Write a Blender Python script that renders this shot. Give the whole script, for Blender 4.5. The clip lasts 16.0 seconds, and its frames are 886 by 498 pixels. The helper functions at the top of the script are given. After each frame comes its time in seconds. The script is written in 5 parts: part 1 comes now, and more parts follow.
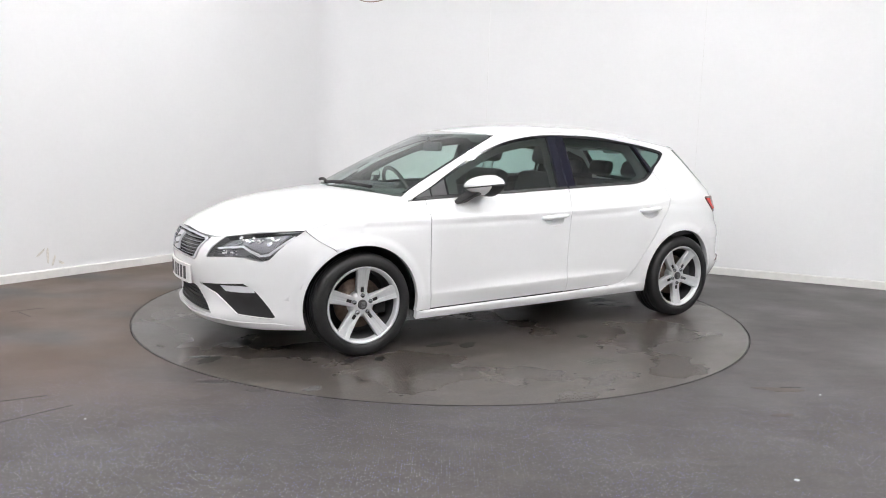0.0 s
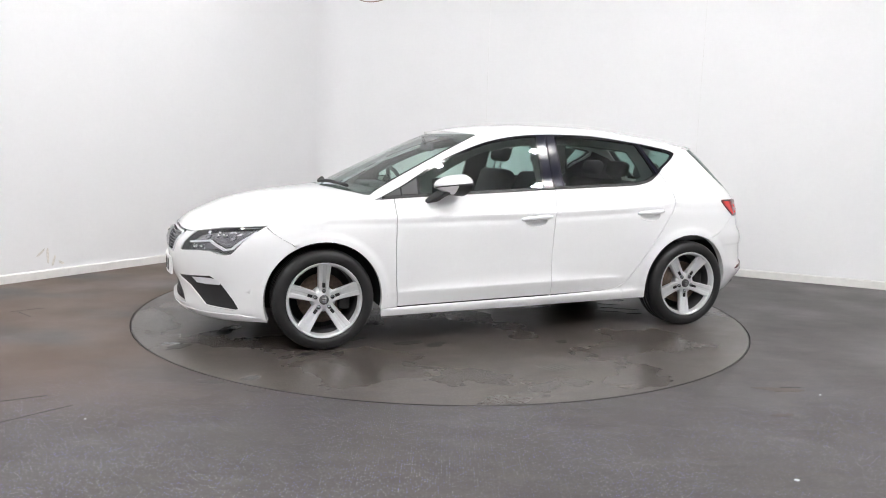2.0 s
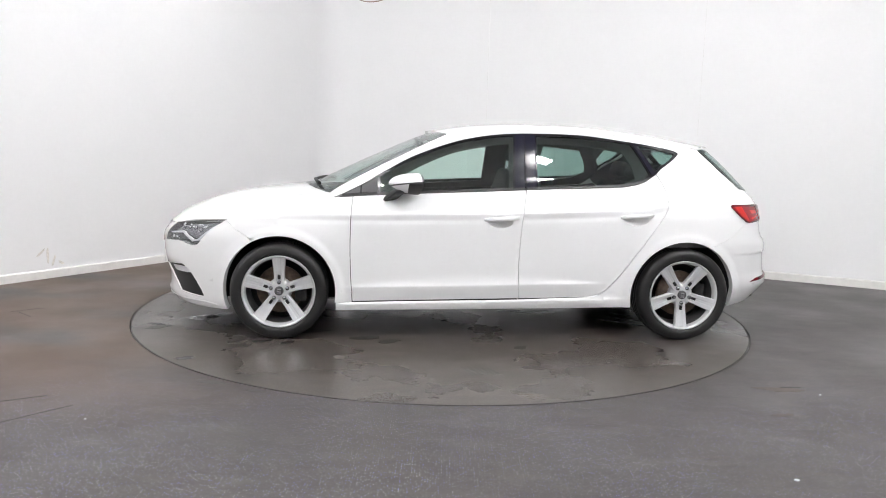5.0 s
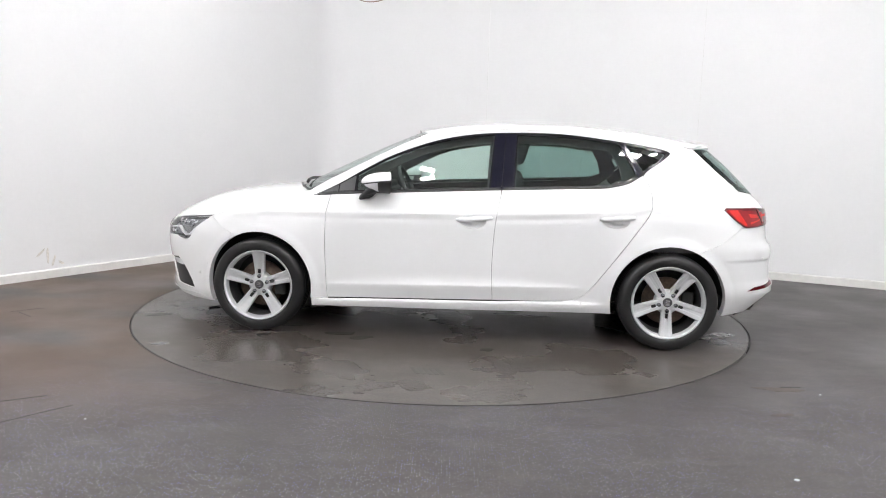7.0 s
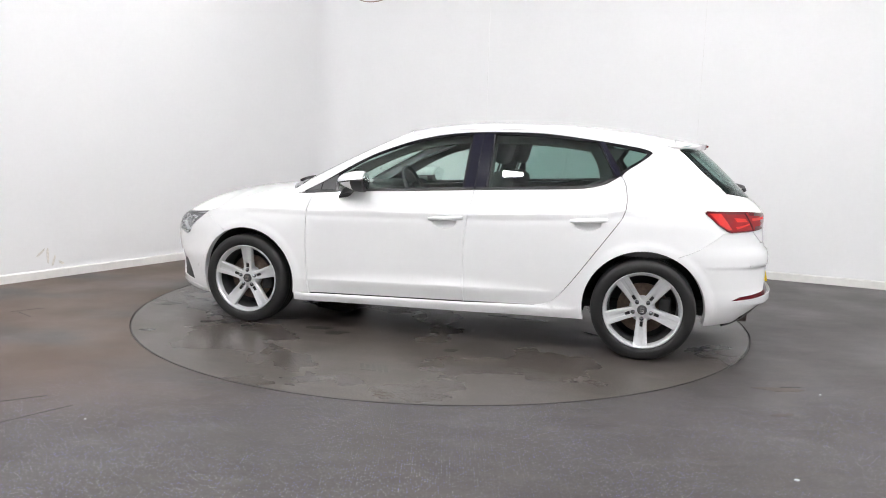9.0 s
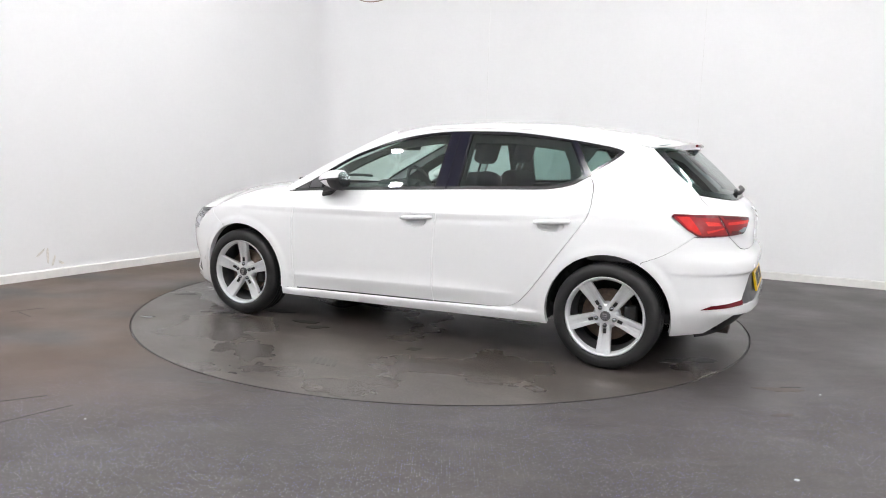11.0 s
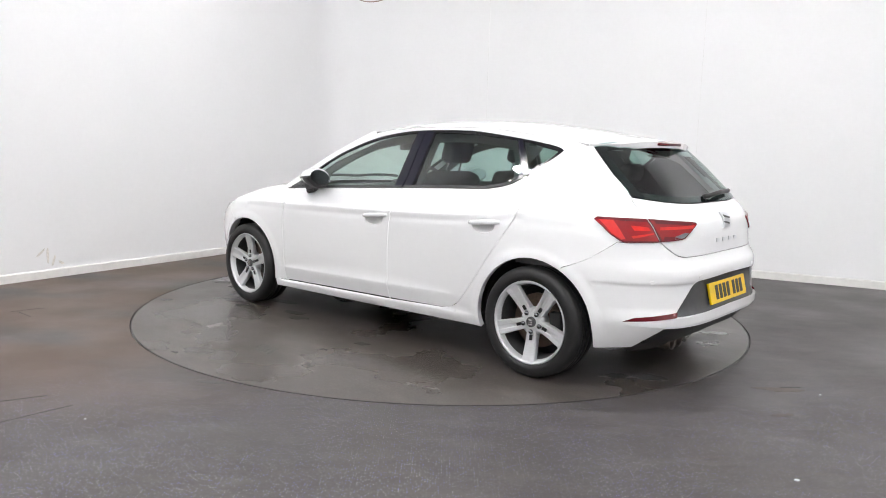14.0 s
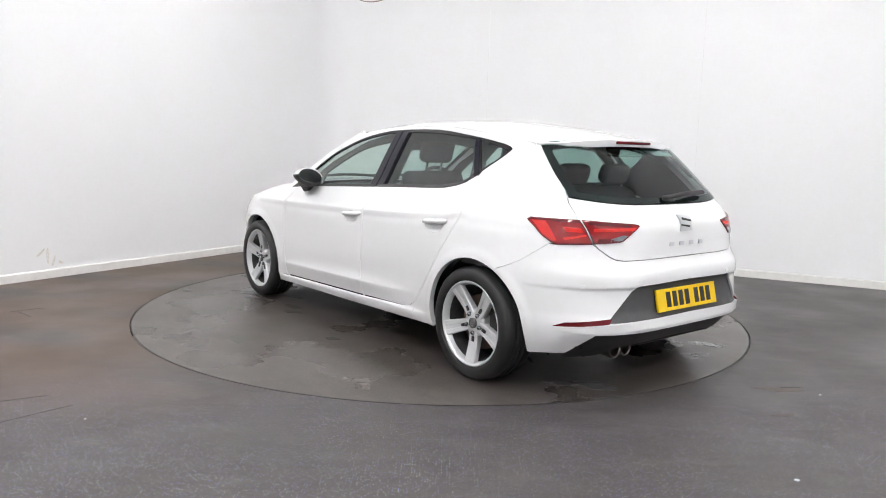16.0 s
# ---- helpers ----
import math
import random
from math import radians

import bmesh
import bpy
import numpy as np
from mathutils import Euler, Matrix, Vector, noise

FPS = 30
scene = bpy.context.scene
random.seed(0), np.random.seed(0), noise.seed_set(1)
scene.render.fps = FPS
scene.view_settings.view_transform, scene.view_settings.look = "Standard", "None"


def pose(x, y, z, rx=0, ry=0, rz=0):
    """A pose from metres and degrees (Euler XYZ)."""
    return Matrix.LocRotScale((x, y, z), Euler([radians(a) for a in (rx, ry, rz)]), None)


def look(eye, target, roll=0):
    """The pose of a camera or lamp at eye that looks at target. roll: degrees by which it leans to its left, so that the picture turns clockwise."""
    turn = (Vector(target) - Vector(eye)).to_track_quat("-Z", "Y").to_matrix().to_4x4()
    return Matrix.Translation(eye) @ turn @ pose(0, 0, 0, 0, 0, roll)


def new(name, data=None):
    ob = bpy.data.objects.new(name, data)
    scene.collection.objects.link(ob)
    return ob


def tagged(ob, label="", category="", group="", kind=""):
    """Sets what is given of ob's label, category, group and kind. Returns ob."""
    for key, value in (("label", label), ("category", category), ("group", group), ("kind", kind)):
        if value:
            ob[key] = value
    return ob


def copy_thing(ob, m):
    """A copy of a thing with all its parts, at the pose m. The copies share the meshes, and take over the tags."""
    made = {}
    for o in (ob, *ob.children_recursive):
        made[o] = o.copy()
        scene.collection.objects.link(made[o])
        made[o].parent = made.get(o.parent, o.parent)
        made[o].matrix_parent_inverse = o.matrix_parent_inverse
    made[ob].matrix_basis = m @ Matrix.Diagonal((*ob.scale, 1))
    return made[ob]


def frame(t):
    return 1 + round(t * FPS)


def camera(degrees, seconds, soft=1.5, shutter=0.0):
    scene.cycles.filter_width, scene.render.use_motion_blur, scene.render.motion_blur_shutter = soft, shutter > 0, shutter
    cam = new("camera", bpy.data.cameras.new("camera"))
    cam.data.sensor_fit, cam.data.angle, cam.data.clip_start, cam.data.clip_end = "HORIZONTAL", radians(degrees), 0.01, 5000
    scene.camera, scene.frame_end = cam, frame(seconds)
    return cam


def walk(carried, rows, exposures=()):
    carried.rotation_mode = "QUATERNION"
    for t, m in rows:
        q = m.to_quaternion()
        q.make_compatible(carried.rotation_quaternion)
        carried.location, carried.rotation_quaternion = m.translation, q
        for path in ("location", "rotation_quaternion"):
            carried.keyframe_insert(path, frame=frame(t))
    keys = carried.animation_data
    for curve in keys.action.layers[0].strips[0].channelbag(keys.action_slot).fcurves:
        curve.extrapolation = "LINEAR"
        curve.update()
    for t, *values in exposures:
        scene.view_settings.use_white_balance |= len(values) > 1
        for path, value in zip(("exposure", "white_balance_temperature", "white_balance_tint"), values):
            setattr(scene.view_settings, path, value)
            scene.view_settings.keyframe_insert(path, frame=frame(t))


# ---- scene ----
cam = camera(62.06, 16.0, 1.0)
EYE = (0.0, -5.662, 1.236)
CAMERA_POSE = look(EYE, (0.0008, -4.6715, 1.0989), 1.551)
walk(cam, [(0.0, CAMERA_POSE), (16.0, CAMERA_POSE)])


def table_angle(t):
    """Degrees by which the turntable has turned at t seconds."""
    k = (t - 8) / 8
    return 169.664 - 40.981 * k - 0.123 * k * k


# ---- light: white ceiling panels over a white room ----
scene.view_settings.exposure = 0.0
world = bpy.data.worlds.new("world")
scene.world = world
world.use_nodes = True
world.node_tree.nodes["Background"].inputs[0].default_value = (0.9, 0.95, 1.0, 1)
world.node_tree.nodes["Background"].inputs[1].default_value = 0.02
PANEL_GLOW = 420.0
CEILING = 5.0


# ---- materials ----
def material(name, color=(0.5, 0.5, 0.5), rough=0.5, metal=0.0, coat=0.0, bump=0.0, scale=40.0, vary=0.0, emit=0.0, rough_vary=0.0, spec=0.5):
    """A principled material with two scales of variation in colour and a fine relief."""
    m = bpy.data.materials.new(name)
    m.use_nodes = True
    t = m.node_tree
    b = t.nodes["Principled BSDF"]
    b.inputs["Base Color"].default_value = (*color, 1)
    b.inputs["Roughness"].default_value = rough
    b.inputs["Metallic"].default_value = metal
    b.inputs["Coat Weight"].default_value = coat
    b.inputs["Specular IOR Level"].default_value = spec
    b.inputs["Coat Roughness"].default_value = 0.04
    if emit:
        b.inputs["Emission Color"].default_value = (*color, 1)
        b.inputs["Emission Strength"].default_value = emit
    if vary or bump or rough_vary:
        co = t.nodes.new("ShaderNodeTexCoord")
        fine = t.nodes.new("ShaderNodeTexNoise")
        fine.inputs["Scale"].default_value = scale
        fine.inputs["Detail"].default_value = 5
        broad = t.nodes.new("ShaderNodeTexNoise")
        broad.inputs["Scale"].default_value = scale / 14
        broad.inputs["Detail"].default_value = 3
        t.links.new(co.outputs["Object"], fine.inputs["Vector"])
        t.links.new(co.outputs["Object"], broad.inputs["Vector"])
        both = t.nodes.new("ShaderNodeMath")
        both.operation = "ADD"
        t.links.new(fine.outputs["Fac"], both.inputs[0])
        t.links.new(broad.outputs["Fac"], both.inputs[1])
        if vary:
            ramp = t.nodes.new("ShaderNodeMapRange")
            ramp.inputs["From Min"].default_value, ramp.inputs["From Max"].default_value = 0.7, 1.3
            ramp.inputs["To Min"].default_value, ramp.inputs["To Max"].default_value = 1 - vary, 1 + vary
            t.links.new(both.outputs[0], ramp.inputs["Value"])
            mul = t.nodes.new("ShaderNodeVectorMath")
            mul.operation = "SCALE"
            mul.inputs[0].default_value = color
            t.links.new(ramp.outputs[0], mul.inputs["Scale"])
            t.links.new(mul.outputs[0], b.inputs["Base Color"])
        if rough_vary:
            rr = t.nodes.new("ShaderNodeMapRange")
            rr.inputs["From Min"].default_value, rr.inputs["From Max"].default_value = 0.7, 1.3
            rr.inputs["To Min"].default_value, rr.inputs["To Max"].default_value = rough - rough_vary, rough + rough_vary
            t.links.new(both.outputs[0], rr.inputs["Value"])
            t.links.new(rr.outputs[0], b.inputs["Roughness"])
        if bump:
            bn = t.nodes.new("ShaderNodeBump")
            bn.inputs["Strength"].default_value = bump
            bn.inputs["Distance"].default_value = 0.002
            t.links.new(fine.outputs["Fac"], bn.inputs["Height"])
            t.links.new(bn.outputs[0], b.inputs["Normal"])
    return m


def glass(name, tint, gloss=0.01):
    """A thin pane: tinted clear glass with a mirror gloss that grows at grazing angles."""
    m = bpy.data.materials.new(name)
    m.use_nodes = True
    t = m.node_tree
    t.nodes.remove(t.nodes["Principled BSDF"])
    out = t.nodes["Material Output"]
    clear = t.nodes.new("ShaderNodeBsdfTransparent")
    clear.inputs[0].default_value = (*tint, 1)
    shine = t.nodes.new("ShaderNodeBsdfGlossy")
    shine.inputs["Roughness"].default_value = gloss
    lw = t.nodes.new("ShaderNodeLayerWeight")
    lw.inputs["Blend"].default_value = 0.5
    rise = t.nodes.new("ShaderNodeMath")
    rise.operation = "POWER"
    rise.inputs[1].default_value = 5.0
    t.links.new(lw.outputs["Facing"], rise.inputs[0])
    fr = t.nodes.new("ShaderNodeMapRange")
    fr.inputs["To Min"].default_value, fr.inputs["To Max"].default_value = 0.10, 1.0
    t.links.new(rise.outputs[0], fr.inputs["Value"])
    mix = t.nodes.new("ShaderNodeMixShader")
    t.links.new(fr.outputs[0], mix.inputs[0])
    t.links.new(clear.outputs[0], mix.inputs[1])
    t.links.new(shine.outputs[0], mix.inputs[2])
    t.links.new(mix.outputs[0], out.inputs[0])
    return m


def floor_material(name, base, specks, dirt, gloss):
    """Dark safety vinyl: fine sparkling specks, scuffs, and patches of brown dirt."""
    m = bpy.data.materials.new(name)
    m.use_nodes = True
    t = m.node_tree
    b = t.nodes["Principled BSDF"]
    co = t.nodes.new("ShaderNodeTexCoord")

    def tex(kind, scale, detail=4.0, stretch=None):
        n = t.nodes.new(kind)
        n.inputs["Scale"].default_value = scale
        if kind == "ShaderNodeTexNoise":
            n.inputs["Detail"].default_value = detail
        if stretch:
            mp = t.nodes.new("ShaderNodeMapping")
            mp.inputs["Scale"].default_value = stretch[:3]
            mp.inputs["Rotation"].default_value = (0, 0, stretch[3])
            t.links.new(co.outputs["Object"], mp.inputs[0])
            t.links.new(mp.outputs[0], n.inputs["Vector"])
        else:
            t.links.new(co.outputs["Object"], n.inputs["Vector"])
        return n

    def span(src, a, c, lo, hi):
        n = t.nodes.new("ShaderNodeMapRange")
        n.interpolation_type = "SMOOTHSTEP"
        for key, v in zip(("From Min", "From Max", "To Min", "To Max"), (a, c, lo, hi)):
            n.inputs[key].default_value = v
        t.links.new(src, n.inputs["Value"])
        return n.outputs[0]

    def mixed(fac, one, two):
        n = t.nodes.new("ShaderNodeMix")
        n.data_type = "RGBA"
        t.links.new(fac, n.inputs["Factor"])
        for key, v in (("A", one), ("B", two)):
            s = [i for i in n.inputs if i.name == key and i.type == "RGBA"][0]
            if isinstance(v, tuple):
                s.default_value = (*v, 1)
            else:
                t.links.new(v, s)
        return [o for o in n.outputs if o.type == "RGBA"][0]

    cloud = tex("ShaderNodeTexNoise", 1.1, 6)
    grain = tex("ShaderNodeTexNoise", 95, 4)
    scuff = tex("ShaderNodeTexNoise", 3.2, 8, (1.0, 2.2, 1.0, 0.9))
    mottle = tex("ShaderNodeTexNoise", 5, 9, (1.0, 1.6, 1.0, 0.4))
    streak = tex("ShaderNodeTexNoise", 3.0, 9, (1.0, 8.0, 1.0, 0.25))
    fleck = tex("ShaderNodeTexNoise", 34, 6, (1.0, 2.4, 1.0, 0.2))
    brown = tex("ShaderNodeTexNoise", 0.75, 7, (1.0, 2.2, 1.0, -0.35))
    col = mixed(span(cloud.outputs["Fac"], 0.3, 0.7, 0, 1), tuple(v * 0.8 for v in base), tuple(v * 1.2 for v in base))
    col = mixed(span(grain.outputs["Fac"], 0.42, 0.66, 0, 0.9), col, tuple(v * 1.75 for v in base))
    col = mixed(span(scuff.outputs["Fac"], 0.52, 0.72, 0, 0.7), col, tuple(v * 1.9 for v in base))
    col = mixed(span(mottle.outputs["Fac"], 0.46, 0.66, 0, 0.45 if dirt else 0.30), col, tuple(v * 0.66 for v in base))
    col = mixed(span(streak.outputs["Fac"], 0.54, 0.72, 0, 0.35 if dirt else 0.28), col, (base[0] * 1.8, base[1] * 1.6, base[2] * 1.35))
    col = mixed(span(streak.outputs["Fac"], 0.46, 0.30, 0, 0.40 if dirt else 0.22), col, tuple(v * 0.6 for v in base))
    col = mixed(span(fleck.outputs["Fac"], 0.66, 0.74, 0, 0.6), col, (base[0] * 3.4, base[1] * 3.2, base[2] * 3.0))
    if dirt:
        sep = t.nodes.new("ShaderNodeSeparateXYZ")
        t.links.new(co.outputs["Object"], sep.inputs[0])
        side = span(sep.outputs["X"], -0.3, -2.2, 0, 1)
        near = span(sep.outputs["Y"], -2.9, -1.7, 0, 1)
        amount = t.nodes.new("ShaderNodeMath")
        amount.operation = "MULTIPLY"
        t.links.new(side, amount.inputs[0])
        t.links.new(near, amount.inputs[1])
        again = t.nodes.new("ShaderNodeMath")
        again.operation = "MULTIPLY"
        t.links.new(amount.outputs[0], again.inputs[0])
        t.links.new(span(brown.outputs["Fac"], 0.36, 0.56, 0, dirt), again.inputs[1])
        col = mixed(again.outputs[0], col, (0.082, 0.052, 0.034))
    if specks:
        vor = tex("ShaderNodeTexVoronoi", 96)
        vor.voronoi_dimensions = "2D"
        pick = t.nodes.new("ShaderNodeSeparateColor")
        t.links.new(vor.outputs["Color"], pick.inputs[0])
        dot = span(vor.outputs["Distance"], 0.13, 0.22, 1, 0)
        rare = span(pick.outputs[0], 0.55, 0.98, 0, specks)
        mul = t.nodes.new("ShaderNodeMath")
        mul.operation = "MULTIPLY"
        t.links.new(dot, mul.inputs[0])
        t.links.new(rare, mul.inputs[1])
        tone = mixed(span(pick.outputs[1], 0.4, 0.6, 0, 1), (0.26, 0.26, 0.80), (0.78, 0.78, 0.84))
        place = t.nodes.new("ShaderNodeSeparateXYZ")
        t.links.new(co.outputs["Object"], place.inputs[0])
        worn = tex("ShaderNodeTexNoise", 1.6, 5)
        clean = t.nodes.new("ShaderNodeMath")
        clean.operation = "MULTIPLY"
        t.links.new(span(place.outputs["Y"], -1.5, -2.5, 0.05, 1.0) if dirt else span(worn.outputs["Fac"], 0.45, 0.6, 0.2, 1.0), clean.inputs[0])
        t.links.new(span(worn.outputs["Fac"], 0.30, 0.55, 0.25, 1.0), clean.inputs[1])
        shown = t.nodes.new("ShaderNodeMath")
        shown.operation = "MULTIPLY"
        t.links.new(mul.outputs[0], shown.inputs[0])
        t.links.new(clean.outputs[0], shown.inputs[1])
        col = mixed(shown.outputs[0], col, tone)
    t.links.new(col, b.inputs["Base Color"])
    t.links.new(span(cloud.outputs["Fac"], 0.3, 0.7, gloss - 0.08, gloss + 0.1), b.inputs["Roughness"])
    bn = t.nodes.new("ShaderNodeBump")
    bn.inputs["Strength"].default_value = 0.25
    bn.inputs["Distance"].default_value = 0.002
    t.links.new(grain.outputs["Fac"], bn.inputs["Height"])
    t.links.new(bn.outputs[0], b.inputs["Normal"])
    return m


WALL = material("wall_paint", (0.838, 0.838, 0.846), 0.6, bump=0.15, scale=30, vary=0.012)
SKIRT = material("skirting_paint", (0.76, 0.75, 0.73), 0.45, vary=0.06, scale=20)
JOINT = material("joint_filler", (0.775, 0.772, 0.77), 0.7, vary=0.1)
SCUFF = material("wall_scuff", (0.73, 0.70, 0.66), 0.7, vary=0.25, scale=60)
FLOOR = floor_material("vinyl_floor", (0.041, 0.0365, 0.035), 0.85, 0.9, 0.44)
DISC = floor_material("vinyl_disc", (0.055, 0.0475, 0.042), 0.2, 0.0, 0.30)
GAP = material("gap_dark", (0.012, 0.011, 0.01), 0.8, vary=0.3)
DIRT = material("dark_stain", (0.018, 0.016, 0.015), 0.35, vary=0.35, scale=25)
BROWN = material("brown_wear", (0.062, 0.046, 0.034), 0.5, vary=0.35, scale=40)
# Wet patches; part of their paleness is mirrored wall put into the colour.
WET = material("pale_wet_stain", (0.12, 0.12, 0.12), 0.2, vary=0.3, scale=25)
TREAD = material("tread_print", (0.078, 0.074, 0.070), 0.45, vary=0.3, scale=60)
SEAM = material("seam_edge", (0.024, 0.022, 0.021), 0.6, vary=0.4, scale=30)
EDGING = material("table_edging", (0.04, 0.039, 0.038), 0.5, 0.0, vary=0.2, scale=30)
LIGHT = material("panel_diffuser", (0.992, 0.985, 0.988), 0.5, emit=PANEL_GLOW)
FRAME = material("white_frame", (0.75, 0.75, 0.75), 0.4, vary=0.03)
PAINT = material("white_car_paint", (0.80, 0.803, 0.808), 0.30, coat=1.0, vary=0.008, scale=25)
BLACK = material("black_plastic", (0.018, 0.018, 0.019), 0.5, bump=0.15, scale=300, vary=0.12)
GLOSSBLACK = material("gloss_black_trim", (0.012, 0.012, 0.014), 0.15, vary=0.1, spec=0.3)
PILLAR = material("pillar_trim", (0.010, 0.010, 0.019), 0.12, vary=0.1, spec=0.22)
GREY = material("dark_grey_plastic", (0.055, 0.055, 0.058), 0.5, bump=0.15, scale=300, vary=0.1)
LINER = material("wheel_liner", (0.012, 0.012, 0.012), 0.85, bump=0.4, scale=90, vary=0.25)
TYRE = material("tyre_rubber", (0.0105, 0.0105, 0.011), 0.44, bump=0.25, scale=120, vary=0.25, rough_vary=0.14, spec=0.45)
ALLOY = material("silver_alloy", (0.64, 0.65, 0.66), 0.38, 0.55, vary=0.04, scale=60, rough_vary=0.02)
# Barrel alloy darkened for the shade between the spokes.
ALLOYIN = material("alloy_barrel_shaded", (0.07, 0.07, 0.073), 0.55, 0.5, vary=0.25, scale=40)
DISCMETAL = material("brake_disc_iron", (0.20, 0.15, 0.12), 0.45, 0.7, vary=0.35, scale=50)
BADGE = material("satin_badge_metal", (0.62, 0.63, 0.65), 0.4, 0.6, vary=0.05)
CHROME = material("chrome", (0.75, 0.76, 0.78), 0.12, 1.0, vary=0.03)
DARKCHROME = material("grey_chrome", (0.32, 0.33, 0.35), 0.25, 1.0, vary=0.05)
STEEL = material("exhaust_steel", (0.13, 0.11, 0.10), 0.35, 0.9, vary=0.25, scale=50)
RED = material("red_lens", (0.26, 0.007, 0.010), 0.10, vary=0.12, scale=50)
REDBRIGHT = material("bright_red_lens", (0.66, 0.024, 0.020), 0.12, vary=0.08, scale=50)
REDDARK = material("dark_red_lens", (0.11, 0.006, 0.010), 0.10, vary=0.12, scale=50)
LAMPIN = material("lamp_housing", (0.22, 0.22, 0.235), 0.3, 0.6, vary=0.2, scale=60)
LAMPDARK = material("lamp_bezel", (0.075, 0.075, 0.08), 0.4, vary=0.2, scale=60)
WHITELENS = material("white_light_guide", (0.75, 0.76, 0.78), 0.2, vary=0.04)
YELLOW = material("yellow_plate", (0.80, 0.52, 0.0), 0.35, vary=0.05, scale=60)
PLATEWHITE = material("white_plate", (0.78, 0.78, 0.77), 0.35, vary=0.03, scale=60)
INK = material("plate_black", (0.015, 0.015, 0.016), 0.4, vary=0.1)
CLOTH = material("black_seat_cloth", (0.034, 0.033, 0.034), 0.9, bump=0.1, scale=200, vary=0.2)
TRIM = material("dark_interior_plastic", (0.045, 0.045, 0.047), 0.6, bump=0.2, scale=200, vary=0.15)
LININGS = material("grey_headlining", (0.30, 0.30, 0.29), 0.9, vary=0.06, scale=120)
INNER = material("grey_pillar_trim", (0.04, 0.039, 0.037), 0.7, vary=0.08, scale=120)
CARPET = material("black_carpet", (0.015, 0.015, 0.016), 0.95, bump=0.5, scale=300, vary=0.2)
PAPER = material("white_sticker", (0.6, 0.65, 0.65), 0.5, vary=0.05)
GREENGLASS = glass("green_tinted_glass", (0.80, 0.93, 0.88))
DARKGLASS = glass("privacy_glass", (0.48, 0.63, 0.59))
CLEAR = glass("clear_lens", (0.92, 0.93, 0.94))
CABLE = material("brown_cable", (0.25, 0.17, 0.12), 0.6, vary=0.1)


X0F, X0R = 1.3, -1.2


def spl(*pts):
    """A smooth curve through the given pairs, with limited slopes."""
    xs, ys = [p[0] for p in pts], [p[1] for p in pts]
    n = len(xs)
    d = [(ys[i + 1] - ys[i]) / (xs[i + 1] - xs[i]) for i in range(n - 1)]
    m = [d[0]] + [0.0 if d[i - 1] * d[i] <= 0 else 2 * d[i - 1] * d[i] / (d[i - 1] + d[i]) for i in range(1, n - 1)] + [d[-1]]

    def f(x):
        if x <= xs[0]:
            return ys[0] + m[0] * (x - xs[0])
        if x >= xs[-1]:
            return ys[-1] + m[-1] * (x - xs[-1])
        i = 0
        while x > xs[i + 1]:
            i += 1
        h = xs[i + 1] - xs[i]
        t = (x - xs[i]) / h
        return (ys[i] * (1 + 2 * t) * (1 - t) ** 2 + m[i] * h * t * (1 - t) ** 2
                + ys[i + 1] * t * t * (3 - 2 * t) + m[i + 1] * h * t * t * (t - 1))
    return f


def smooth01(t):
    t = min(max(t, 0.0), 1.0)
    return t * t * (3 - 2 * t)


# half width of the body over the height, amidships
half_width = spl((0.12, 0.74), (0.175, 0.800), (0.205, 0.816), (0.25, 0.829), (0.30, 0.8360), (0.36, 0.8405), (0.42, 0.8430), (0.50, 0.8455), (0.65, 0.8475),
                 (0.72, 0.8480), (0.745, 0.8465), (0.768, 0.8435), (0.803, 0.8472), (0.808, 0.8455), (0.820, 0.836), (0.86, 0.815), (0.93, 0.782), (0.974, 0.755), (1.10, 0.692), (1.25, 0.612), (1.333, 0.562), (1.42, 0.50))
shoulder_rise = spl((-1.7, -0.098), (-1.2, -0.092), (-1.05, -0.066), (-0.2, -0.022), (0.4, -0.006), (0.9, 0.002), (1.4, 0.0))
nose = spl((0.12, 1.95), (0.16, 2.08), (0.20, 2.15), (0.24, 2.165), (0.30, 2.155), (0.36, 2.16), (0.45, 2.185), (0.55, 2.195), (0.62, 2.19), (0.66, 2.17),
           (0.70, 2.13), (0.75, 2.06), (0.80, 1.96), (0.86, 1.82), (0.92, 1.55), (0.96, 1.35))
tail = spl((0.16, -1.85), (0.22, -1.95), (0.30, -2.03), (0.37, -2.085), (0.41, -2.085), (0.435, -2.066), (0.555, -2.057), (0.571, -2.0575), (0.580, -2.067), (0.62, -2.068), (0.655, -2.06), (0.70, -2.032),
           (0.80, -2.03), (0.88, -2.02), (0.93, -1.985), (0.98, -1.915), (1.0, -1.895), (1.27, -1.60), (1.33, -1.50))
tail_power = spl((0.2, 4.4), (0.4, 4.4), (0.65, 4.1), (0.9, 3.5), (0.97, 4.5), (1.05, 5.5), (1.3, 6.0))


sill_bump = spl((0.16, 0.0), (0.19, 0.006), (0.215, 0.0105), (0.240, 0.0110), (0.252, 0.0085), (0.2585, 0.002), (0.262, -0.003), (0.268, -0.005), (0.30, -0.0035), (0.36, 0.0), (0.42, 0.0))


